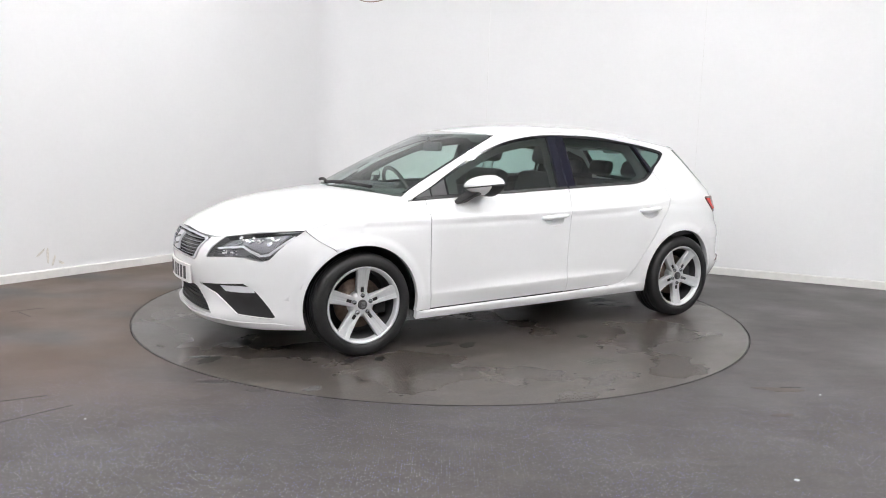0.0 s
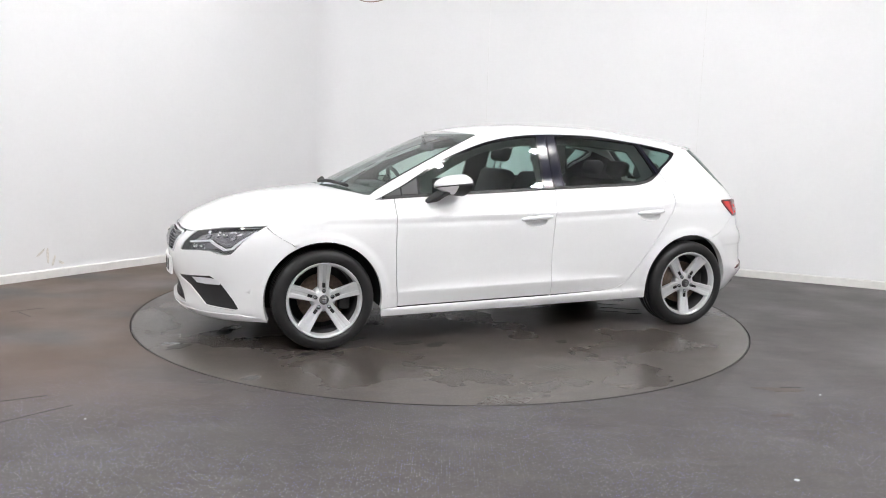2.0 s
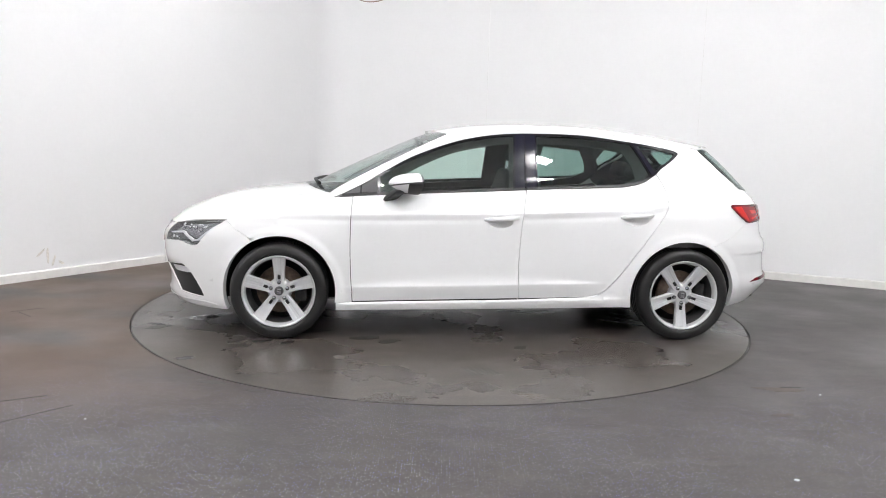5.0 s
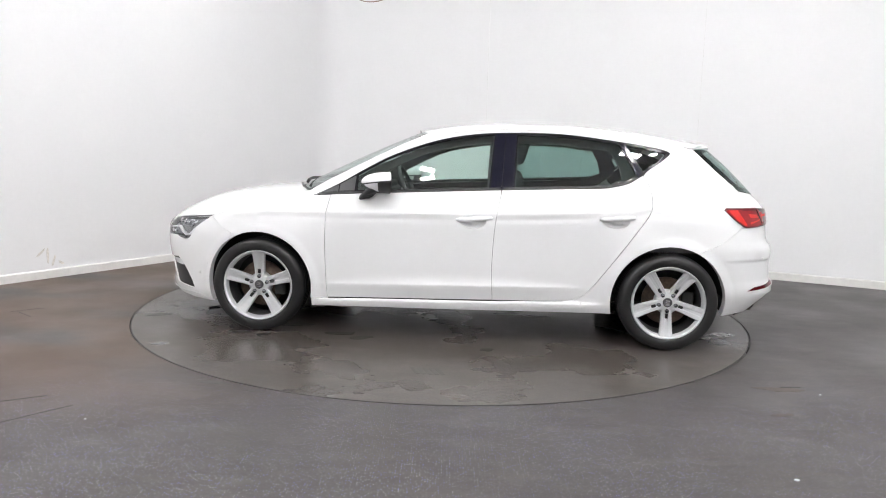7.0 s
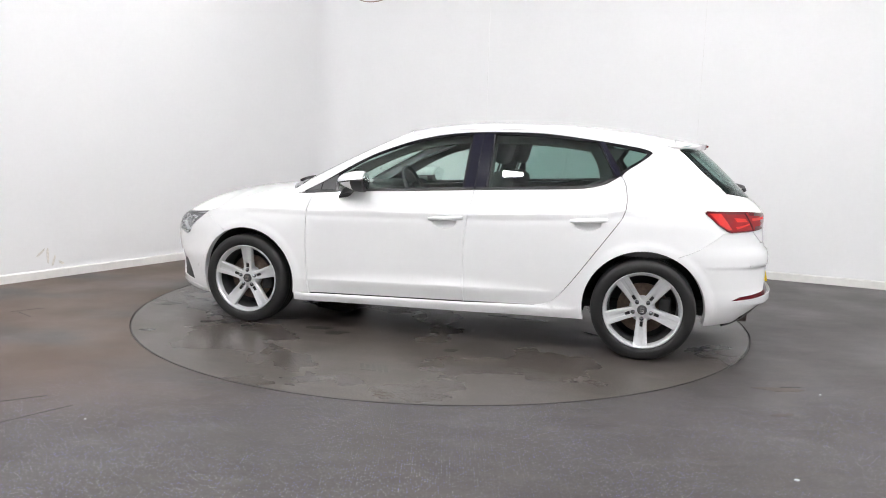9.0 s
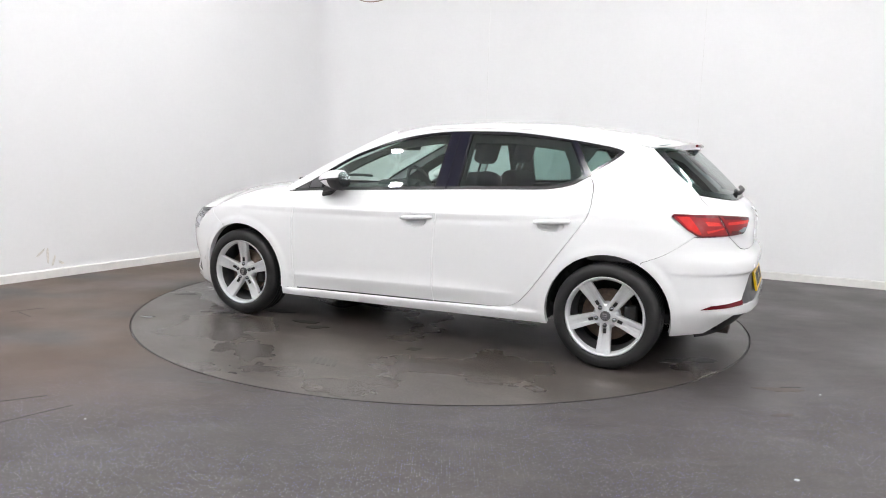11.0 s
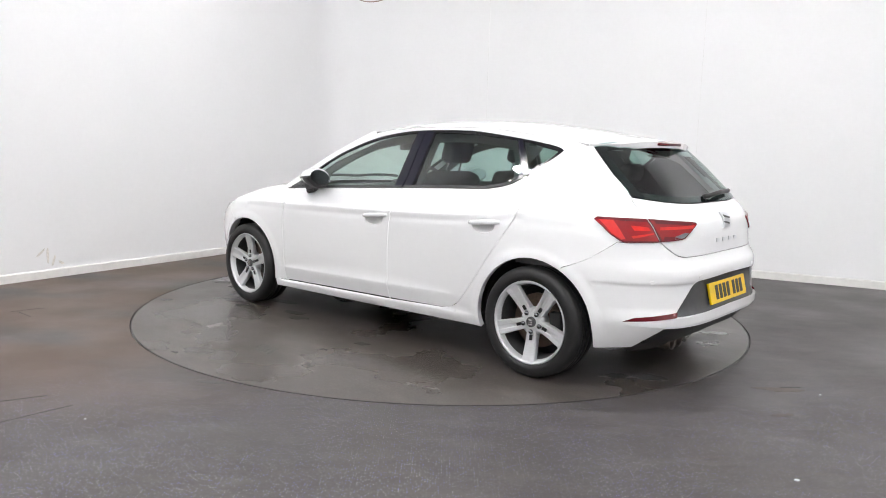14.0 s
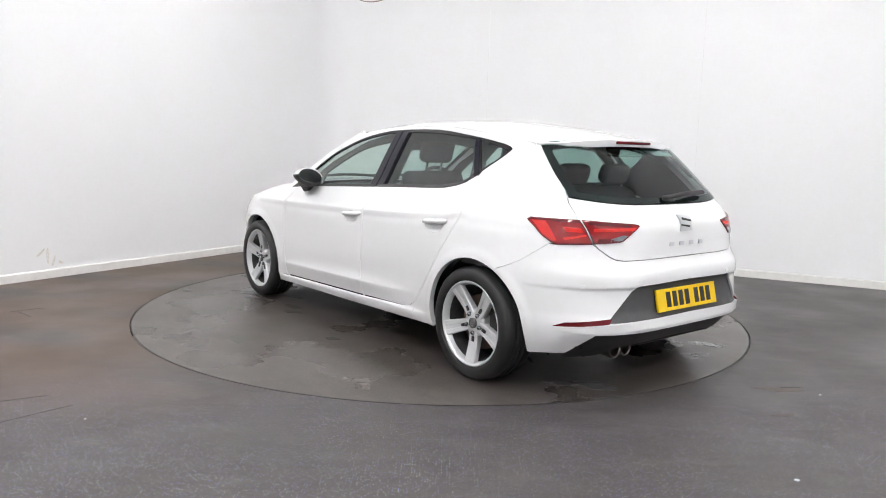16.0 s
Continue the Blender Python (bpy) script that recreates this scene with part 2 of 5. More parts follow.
def lower_relief(x, z):
    """The sill's rounded top edge and the ledge pressed into the doors, which fades towards both ends."""
    along = smooth01((0.97 - x) / 0.10) * smooth01((x + 0.95) / 0.16)
    if along == 0 or z > 0.46:
        return 0.0
    out = along * sill_bump(max(z, 0.16)) if z < 0.42 else 0.0
    k = max(1 - ((x - 0.08) / 0.84) ** 2, 0.0)
    if z <= 0.36:
        out += 0.012 * k ** 0.7 * smooth01((z - 0.262) / 0.098) ** 0.8
    else:
        h = 0.012 + 0.062 * k
        out += 0.012 * k ** 0.7 * max(1 - (z - 0.36) / h, 0.0) ** 2
    return out


def side_y(x, z):
    low = 0.026 * x * (1 - smooth01((z - 0.36) / 0.2))
    high = shoulder_rise(x) * smooth01((z - 0.50) / 0.28) * (1 - smooth01((z - 0.93) / 0.14))
    y = half_width(z + low + high) + lower_relief(x, z + low)
    k = smooth01((z - 0.78) / 0.16)
    y -= k * (0.075 * (max(x - 0.1, 0) / 0.9) ** 2 + 0.03 * (max(-x - 0.2, 0) / 1.12) ** 2)
    low = 1 - smooth01((z - 0.62) / 0.2)
    for cx in (1.318, -1.318):
        y += 0.016 * low * math.exp(-((x - cx) / 0.42) ** 4)
    return y


def flare(x, z):
    """The soft fold that stands out round the wheel arches."""
    out = 0.0
    for cx in (1.318, -1.318):
        r = math.hypot(x - cx, z - 0.304)
        out += 0.007 * (1 - smooth01((r - 0.372) / 0.05))
    return out


def power(v, p):
    return math.copysign(abs(v) ** p, v)


def flared(x, y, z):
    return (x, y + math.copysign(flare(x, z), y), z)


def ring(u, z):
    """The skin of the car round its sides: u runs along it, z is the height."""
    if u > X0F + 2:
        x = X0F - (u - X0F - 2)
        return flared(x, -side_y(x, z), z)
    if u < X0R - 2:
        x = X0R - (u - X0R + 2)
        return flared(x, -side_y(x, z), z)
    if u > X0F:
        a = (X0F + 1 - u) * math.pi / 2
        return flared(X0F + (nose(z) - X0F) * power(math.cos(a), 1.0), side_y(X0F, z) * power(math.sin(a), 2 / 2.6), z)
    if u < X0R:
        a = (u - X0R + 1) * math.pi / 2
        return flared(X0R + (tail(z) - X0R) * power(math.cos(a), 2 / 2.4), side_y(X0R, z) * power(math.sin(a), 2 / tail_power(z)), z)
    return flared(u, side_y(u, z), z)


def ring_even(u, z):
    """The same skin, with u spread evenly over the ends."""
    if X0F < u < X0F + 2:
        k = math.sin((X0F + 1 - u) * math.pi / 2)
        return flared(X0F + (nose(z) - X0F) * math.sqrt(max(1 - abs(k) ** 2.6, 0)), side_y(X0F, z) * k, z)
    if X0R - 2 < u < X0R:
        k = math.sin((u - X0R + 1) * math.pi / 2)
        return flared(X0R + (tail(z) - X0R) * max(1 - abs(k) ** tail_power(z), 0) ** (1 / 2.4), side_y(X0R, z) * k, z)
    return ring(u, z)


def even(u, z):
    if X0F < u < X0F + 2:
        k = power(math.sin((X0F + 1 - u) * math.pi / 2), 2 / 2.6)
        return (X0F + 1 - math.asin(k) / (math.pi / 2), z)
    if X0R - 2 < u < X0R:
        k = power(math.sin((u - X0R + 1) * math.pi / 2), 2 / tail_power(z))
        return (X0R - 1 + math.asin(k) / (math.pi / 2), z)
    return (u, z)


def front_u(y, z):
    """Where along the ring the nose has that y."""
    return X0F + 1 - math.asin(power(y / side_y(X0F, z), 2.6 / 2)) / (math.pi / 2)


def rear_u(y, z):
    return X0R - 1 + math.asin(power(y / side_y(X0R, z), tail_power(z) / 2)) / (math.pi / 2)


hood_line = spl((0.7, 1.0), (0.9, 0.985), (1.17, 0.962), (1.55, 0.918), (1.82, 0.862), (1.95, 0.812), (2.02, 0.780), (2.09, 0.738), (2.123, 0.705), (2.2, 0.60))
roof_line = spl((-1.7, 1.293), (-1.5, 1.325), (-1.13, 1.378), (-0.67, 1.417), (-0.3, 1.42), (0.0, 1.405), (0.28, 1.365), (0.5, 1.315), (0.7, 1.24))
screen_x = spl((0.90, 1.26), (0.955, 1.17), (1.14, 0.80), (1.32, 0.39), (1.40, 0.17))


bonnet_edge_z = spl((0.8, 0.93), (1.0, 0.925), (1.2, 0.905), (1.35, 0.87), (1.48, 0.806), (1.604, 0.752), (1.813, 0.729), (2.035, 0.69), (2.3, 0.705))
bonnet_edge = [ring(0.8 + 1.5 * i / 90, bonnet_edge_z(0.8 + 1.5 * i / 90)) for i in range(91)]


def bonnet(x, y):
    """The top of the front: each section falls from the middle line to the edge above wings and headlights."""
    i = 0
    while i < 89 and bonnet_edge[i + 1][0] < x:
        i += 1
    p, q = bonnet_edge[i], bonnet_edge[i + 1]
    t = min(max((x - p[0]) / (q[0] - p[0]), 0.0), 1.0)
    ye, ze = max(p[1] + t * (q[1] - p[1]), 0.02), p[2] + t * (q[2] - p[2])
    zc = hood_line(min(x, 2.123))
    return (x, y, zc + (ze - zc) * (abs(y) / ye) ** 2.3)


def roof(x, y):
    return (x, y, roof_line(x) - 0.055 * (abs(y) / 0.535) ** 2.5)


def screen(y, z):
    return (screen_x(z) - 0.41 * y * y, y, z)


def meet(u, skin, lo, hi):
    """The height at which the ring at u meets the bonnet or the roof."""
    for _ in range(40):
        mid = (lo + hi) / 2
        p = ring(u, mid)
        if mid < skin(p[0], p[1])[2]:
            lo = mid
        else:
            hi = mid
    return (lo + hi) / 2


def screen_edge(z):
    """Where the windscreen meets the side at that height."""
    y = 0.65
    for _ in range(30):
        x = screen_x(z) - 0.41 * y * y
        y = side_y(x, z)
    return x, y


from mathutils import geometry


# ---- mesh tools ----
def part(name, bm, mat, parent=None, label=""):
    """Links a bmesh as one mesh object under a thing or under a part."""
    me = bpy.data.meshes.new(name)
    bm.to_mesh(me)
    bm.free()
    for m in (mat if isinstance(mat, (list, tuple)) else [mat]):
        me.materials.append(m)
    ob = new(name, me)
    if parent:
        ob.parent = parent
    return tagged(ob, label)


def thing(name, label, category, group="", kind=""):
    return tagged(new(name), label, category, group, kind)


def box(bm, x0, x1, y0, y1, z0, z1, bevel=0.0, m=None):
    """A box with rounded edges, added to bm."""
    r = bmesh.ops.create_cube(bm, size=1.0)
    vs = r["verts"]
    for v in vs:
        v.co = Vector((x0 + (v.co.x + 0.5) * (x1 - x0), y0 + (v.co.y + 0.5) * (y1 - y0), z0 + (v.co.z + 0.5) * (z1 - z0)))
    if bevel:
        es = list({e for v in vs for e in v.link_edges})
        r = bmesh.ops.bevel(bm, geom=es, offset=bevel, segments=3, affect="EDGES", profile=0.5)
        vs = list({v for f in r["faces"] for v in f.verts} | {v for v in vs if v.is_valid})
    if m is not None:
        for v in vs:
            v.co = m @ v.co
    for f in {f for v in vs for f in v.link_faces}:
        f.smooth = bool(bevel)
    return bm


def lathe(bm, profile, segments=64, m=None, closed=False):
    """Turns (radius, along) pairs round the y axis."""
    m = m or Matrix()
    rings = []
    for r, h in profile:
        rings.append([bm.verts.new(m @ Vector((r * math.cos(2 * math.pi * i / segments), h, r * math.sin(2 * math.pi * i / segments)))) for i in range(segments)])
    pairs = list(zip(rings, rings[1:] + ([rings[0]] if closed else [])))
    for a, b in pairs if closed else pairs[:len(rings) - 1]:
        for i in range(segments):
            f = bm.faces.new((a[i], a[(i + 1) % segments], b[(i + 1) % segments], b[i]))
            f.smooth = True
    return bm


def tube(bm, pts, r, segments=8):
    """A round bar along the points."""
    rings = []
    for i, p in enumerate(pts):
        p = Vector(p)
        d = (Vector(pts[min(i + 1, len(pts) - 1)]) - Vector(pts[max(i - 1, 0)])).normalized()
        q = d.to_track_quat("Z", "Y")
        rings.append([bm.verts.new(p + q @ Vector((r * math.cos(6.2832 * k / segments), r * math.sin(6.2832 * k / segments), 0))) for k in range(segments)])
    for a, b in zip(rings, rings[1:]):
        for k in range(segments):
            bm.faces.new((a[k], a[(k + 1) % segments], b[(k + 1) % segments], b[k])).smooth = True
    bm.faces.new(rings[0][::-1])
    bm.faces.new(rings[-1])
    return bm


def area(poly):
    return 0.5 * sum(p[0] * q[1] - q[0] * p[1] for p, q in zip(poly, poly[1:] + poly[:1]))


def inside(rims, u, v):
    odd = False
    for r in rims:
        a, b = r, np.roll(r, -1, axis=0)
        m = (a[:, 1] > v) != (b[:, 1] > v)
        a, b = a[m], b[m]
        odd ^= bool(np.count_nonzero(u < (b[:, 0] - a[:, 0]) * (v - a[:, 1]) / (b[:, 1] - a[:, 1]) + a[:, 0]) % 2)
    return odd


CREASES = ((lambda x: 0.36 - 0.026 * x, (-0.05, -0.025, -0.010, -0.0015, 0.0015, 0.008, 0.018, 0.032, 0.05, 0.07)),
           (lambda x: 0.2585 - 0.026 * x, (-0.045, -0.03, -0.018, -0.010, -0.004, 0.0, 0.012)),
           (lambda x: 0.806 - shoulder_rise(x), (-0.075, -0.058, -0.046, -0.038, -0.028, -0.016, -0.005, 0.0015, 0.006, 0.014, 0.025)))


def on_crease(u, z):
    """Whether a point lies in one of the bands that have rows of their own."""
    if -1.2 < u < 1.3:
        return any(offs[0] - 0.01 < z - line(u) < offs[-1] + 0.01 for line, offs in CREASES) or any(0.358 < math.hypot(u - c, z - 0.304) < 0.438 for c in (1.318, -1.318))
    return u < -1.45 and 0.538 < z < 0.602


def panel_mesh(bm, outline, skin, step=0.03, thick=0.02, lift=0.0, holes=(), flip=False, lip=0.0):
    """A sheet cut to an outline in the two parameters of a skin, with its edges turned in."""
    flip = flip != (skin in INWARD)
    poly = [tuple(p) for p in outline]
    if area(poly) < 0:
        poly.reverse()
    if skin in EVEN:
        poly = [even(*p) for p in poly]
        holes = [[even(*p) for p in hole] for hole in holes]
        skin = EVEN[skin]
        creased = True
    else:
        creased = False
    loops = [poly] + [list(h) for h in holes]
    where, edges, rims = [], [], []
    for loop in loops:
        fine = []
        for p, q in zip(loop, loop[1:] + loop[:1]):
            n = max(1, math.ceil(math.hypot(q[0] - p[0], q[1] - p[1]) / step))
            if math.hypot(q[0] - p[0], q[1] - p[1]) < 1e-6:
                continue
            fine += [(p[0] + (q[0] - p[0]) * k / n, p[1] + (q[1] - p[1]) * k / n) for k in range(n)]
        base = len(where)
        where += fine
        edges += [(base + k, base + (k + 1) % len(fine)) for k in range(len(fine))]
        rims.append(np.array(fine))
    rim = np.concatenate(rims)
    us = np.arange(rim[:, 0].min() + step / 2, rim[:, 0].max(), step)
    vs = np.arange(rim[:, 1].min() + step / 2, rim[:, 1].max(), step)
    if len(us) and len(vs):
        gu, gv = (a.ravel() for a in np.meshgrid(us, vs))
        odd = np.zeros(len(gu), bool)
        for r in rims:
            a, b = r, np.roll(r, -1, axis=0)
            for (x0, y0), (x1, y1) in zip(a, b):
                if y0 != y1:
                    odd ^= ((y0 > gv) != (y1 > gv)) & (gu < (x1 - x0) * (gv - y0) / (y1 - y0) + x0)
        near = np.array([np.min((rim[:, 0] - u) ** 2 + (rim[:, 1] - v) ** 2) for u, v in zip(gu, gv)]) < (0.55 * step) ** 2
        where += [(float(u), float(v)) for u, v, k, d in zip(gu, gv, odd, near) if k and not d and not (creased and on_crease(u, v))]
    if creased:
        rows = []
        for line, offs in CREASES:
            rows += [[(-1.19 + 2.48 * k / 62, line(-1.19 + 2.48 * k / 62) + off) for k in range(63)] for off in offs]
        rows += [[even(-1.52 - 1.36 * k / 59, z) for k in range(60)] for z in (0.548, 0.560, 0.5705, 0.5755, 0.5805, 0.592)]
        for cx in (1.318, -1.318):
            for r in (0.368, 0.378, 0.388, 0.398, 0.408, 0.418, 0.428):
                curve = [(cx + r * math.cos(k * math.pi / 32), 0.304 + r * math.sin(k * math.pi / 32)) for k in range(33)]
                rows.append([even(rear_x(front_x(x, z), z), z) for x, z in curve])
        for row in rows:
            last = None
            for p in row:
                if inside(rims, *p) and np.min((rim[:, 0] - p[0]) ** 2 + (rim[:, 1] - p[1]) ** 2) > 0.004 ** 2:
                    where.append(p)
                    if last is not None:
                        edges.append((last, len(where) - 1))
                    last = len(where) - 1
                else:
                    last = None
    got = geometry.delaunay_2d_cdt([Vector(p) for p in where], edges, [], 1, 1e-6)
    where = [(v.x, v.y) for v in got[0]]
    faces = []
    for f in got[2]:
        f = list(f)
        c = [sum(where[k][i] for k in f) / len(f) for i in (0, 1)]
        if abs(area([where[k] for k in f])) > 1e-10 and (not holes or inside(rims, *c)):
            faces.append(f if area([where[k] for k in f]) > 0 else f[::-1])
    e = 1e-3
    place, norm = [], []
    for u, v in where:
        p = Vector(skin(u, v))
        n = (Vector(skin(u + e, v)) - Vector(skin(u - e, v))).cross(Vector(skin(u, v + e)) - Vector(skin(u, v - e))).normalized()
        if flip:
            n = -n
        place.append(p)
        norm.append(n)
    made = [bm.verts.new(p + n * lift) for p, n in zip(place, norm)]
    count = {}
    for f in faces:
        for a, b in zip(f, f[1:] + f[:1]):
            count[(a, b)] = count.get((a, b), 0) + 1
    for f in faces:
        try:
            bm.faces.new([made[k] for k in (f[::-1] if flip else f)]).smooth = True
        except ValueError:
            pass
    if thick:
        low = {}

        def under(k):
            if k not in low:
                low[k] = bm.verts.new(place[k] + norm[k] * (lift - thick))
            return low[k]
        for (a, b) in count:
            if (b, a) not in count:
                q = (made[b], made[a], under(a), under(b))
                try:
                    f = bm.faces.new(q[::-1] if flip else q)
                    f.smooth = False
                except ValueError:
                    continue
                ed = bm.edges.get((made[a], made[b]))
                if ed:
                    ed.smooth = False
    return bm


def bow(pts, n=6):
    """A smooth open curve through the points."""
    out = []
    for i in range(len(pts) - 1):
        p0, p1, p2, p3 = pts[max(i - 1, 0)], pts[i], pts[i + 1], pts[min(i + 2, len(pts) - 1)]
        for k in range(n):
            t = k / n
            out.append(tuple(0.5 * (2 * b + (c - a) * t + (2 * a - 5 * b + 4 * c - d) * t * t + (3 * b - a - 3 * c + d) * t ** 3) for a, b, c, d in zip(p0, p1, p2, p3)))
    return out + [tuple(pts[-1])]


def arc(cx, cz, r, a0, a1, n=24):
    return [(cx + r * math.cos(radians(a0 + (a1 - a0) * i / n)), cz + r * math.sin(radians(a0 + (a1 - a0) * i / n))) for i in range(n + 1)]


INWARD = {ring, ring_even}
EVEN = {ring: ring_even}


def mirror(skin):
    def other(u, v):
        p = skin(u, v)
        return (p[0], -p[1], p[2])
    if skin in INWARD:
        INWARD.add(other)
    if skin in EVEN:
        EVEN[other] = mirror(EVEN[skin])
    return other


def front_x(x, z):
    """Where along the ring the front half has that x."""
    if x <= X0F:
        return x
    return X0F + 1 - math.acos(min(max((x - X0F) / (nose(z) - X0F), 0), 1)) / (math.pi / 2)


def rear_x(x, z):
    if x >= X0R:
        return x
    return X0R - 1 + math.acos(min(max((x - X0R) / (tail(z) - X0R), 0), 1) ** 1.2) / (math.pi / 2)


# ---- the room ----
CORNER = Vector((-1.43, 3.96, 0))
LEFT_WAY, RIGHT_WAY = Vector((-0.532, -0.847, 0)), Vector((0.903, -0.430, 0))
HOLE = 2.250


def wall_between(name, a, b, inward, z1, mat, depth=0.15):
    bm = bmesh.new()
    n = inward.normalized() * -depth
    ring_ = [a, b, b + n, a + n]
    low = [bm.verts.new((p.x, p.y, -0.1)) for p in ring_]
    top = [bm.verts.new((p.x, p.y, z1)) for p in ring_]
    for i in range(4):
        bm.faces.new((low[i], low[(i + 1) % 4], top[(i + 1) % 4], top[i]))
    bm.faces.new(low[::-1])
    bm.faces.new(top)
    bmesh.ops.recalc_face_normals(bm, faces=bm.faces)
    return part(name, bm, mat)


def build_room():
    far_l, far_r = CORNER + LEFT_WAY * 10.5, CORNER + RIGHT_WAY * 10.5
    back = far_l + far_r - CORNER + Vector((0.2, -0.8, 0))
    walls = (("wall_west", CORNER, far_l, Vector((0.847, -0.532, 0)), "white painted side wall of the photo bay"),
             ("wall_north", CORNER, far_r, Vector((-0.43, -0.903, 0)), "white painted back wall of the photo bay"),
             # These two are unseen, added to close the room and bounce light.
             ("unseen_wall_east", far_r, back, far_l - back, "plain white unseen wall, added to close the bay"),
             ("unseen_wall_south", far_l, back, far_r - back, "plain white unseen wall, added to close the bay"))
    for name, a, b, inward, label in walls:
        tagged(wall_between(name, a, b, inward, CEILING, WALL), label, "wall", kind="structure")
    # rounded corner of the two walls
    bm = bmesh.new()
    nl, nr = Vector((0.847, -0.532, 0)), Vector((-0.43, -0.903, 0))
    pts = []
    a, b = CORNER + LEFT_WAY * 0.35 + nl * 0.0006, CORNER + RIGHT_WAY * 0.35 + nr * 0.0006
    for i in range(17):
        t = i / 16
        pts.append(a * (1 - t) ** 2 + (CORNER + (nl + nr) * 0.004) * 2 * t * (1 - t) + b * t * t)
    for p, q in zip(pts, pts[1:]):
        vs = [bm.verts.new((p.x, p.y, 0)), bm.verts.new((q.x, q.y, 0)), bm.verts.new((q.x, q.y, CEILING)), bm.verts.new((p.x, p.y, CEILING))]
        bm.faces.new(vs).smooth = True
    bmesh.ops.remove_doubles(bm, verts=bm.verts, dist=1e-5)
    tagged(part("wall_cove", bm, WALL), "white rounded corner between the two walls", "wall", kind="structure")
    # skirting
    for name, way, n, length in (("baseboard_west", LEFT_WAY, nl, 10.4), ("baseboard_north", RIGHT_WAY, nr, 10.4)):
        bm = bmesh.new()
        prof = [(0.0, 0.0), (0.016, 0.0), (0.016, 0.066), (0.012, 0.074), (0.0, 0.078)]
        rows = []
        for s in (0.28, length):
            rows.append([bm.verts.new(CORNER + way * s + n * (0.003 + d) + Vector((0, 0, z))) for d, z in prof])
        for i in range(len(prof) - 1):
            bm.faces.new((rows[0][i], rows[1][i], rows[1][i + 1], rows[0][i + 1]))
        bmesh.ops.recalc_face_normals(bm, faces=bm.faces)
        tagged(part(name, bm, SKIRT), "low white skirting board, slightly scuffed", "skirting board", kind="structure")
    # unseen ceiling slab, its height chosen for even light
    bm = bmesh.new()
    box(bm, -9, 12, -12, 6, CEILING, CEILING + 0.1)
    tagged(part("ceiling", bm, WALL), "plain white ceiling, assumed, out of view", "ceiling", kind="structure")
    # floor with the round opening for the table
    bm = bmesh.new()
    n = 192
    inner = [(HOLE * math.cos(2 * math.pi * i / n), HOLE * math.sin(2 * math.pi * i / n)) for i in range(n)]
    outer = []
    for x, y in inner:
        k = 14 / max(abs(x), abs(y))
        outer.append((x * k, y * k))
    vi = [bm.verts.new((x, y, 0)) for x, y in inner]
    vo = [bm.verts.new((x, y, 0)) for x, y in outer]
    vl = [bm.verts.new((x, y, -0.08)) for x, y in inner]
    for i in range(n):
        j = (i + 1) % n
        bm.faces.new((vi[i], vo[i], vo[j], vi[j]))
        bm.faces.new((vl[i], vi[i], vi[j], vl[j]))
    tagged(part("floor", bm, FLOOR), "dark grey speckled vinyl floor with brown dirt", "floor", kind="structure")
    bm = bmesh.new()
    lathe(bm, [(HOLE + 0.1, 0), (0.01, 0)], 96, pose(0, 0, -0.075, 90))
    tagged(part("pit", bm, GAP), "dark pit beneath the turntable", "pit", kind="structure")


def build_lights():
    def one():
        top = thing("ceiling_light", "unseen small oblong white panel lamp under the ceiling, switched on", "ceiling light", "panel lamps on the ceiling")
        bm = bmesh.new()
        for x0, x1, y0, y1 in ((-0.17, 0.17, -0.10, -0.085), (-0.17, 0.17, 0.085, 0.10), (-0.17, -0.155, -0.085, 0.085), (0.155, 0.17, -0.085, 0.085)):
            box(bm, x0, x1, y0, y1, -0.05, 0.0, 0.004)
        part("frame", bm, FRAME, top)
        bm = bmesh.new()
        box(bm, -0.155, 0.155, -0.085, 0.085, -0.04, -0.005)
        part("diffuser", bm, LIGHT, top, "glowing white diffuser")
        return top
    first = one()
    # The first four follow window reflections; the rest are added fill lamps.
    places = [(-3.77, -1.77), (-1.14, -3.76), (1.95, -3.3), (3.6, -2.0), (-4.8, -4.2), (-3.0, -6.0), (-0.8, -6.9), (1.6, -7.4), (3.9, -6.2), (5.4, -4.3), (-1.8, 0.8), (1.7, -0.6)]
    for i, (x, y) in enumerate(places):
        m = pose(x, y, CEILING - 0.002, 0, 0, -25)
        if i == 0:
            first.matrix_basis = m
        else:
            copy_thing(first, m)


def build_turntable():
    bm = bmesh.new()
    n = 192
    R = HOLE - 0.0075
    prof = [(R, -0.07), (R, -0.004), (R - 0.004, 0.0)]
    rings = [[bm.verts.new((r * math.cos(2 * math.pi * i / n), r * math.sin(2 * math.pi * i / n), z)) for i in range(n)] for r, z in prof]
    for a, b in zip(rings, rings[1:]):
        for i in range(n):
            bm.faces.new((a[i], a[(i + 1) % n], b[(i + 1) % n], b[i]))
    bm.faces.new(rings[-1])
    return tagged(part("turntable", bm, DISC), "round dark vinyl-covered turntable set flush in the floor", "turntable")


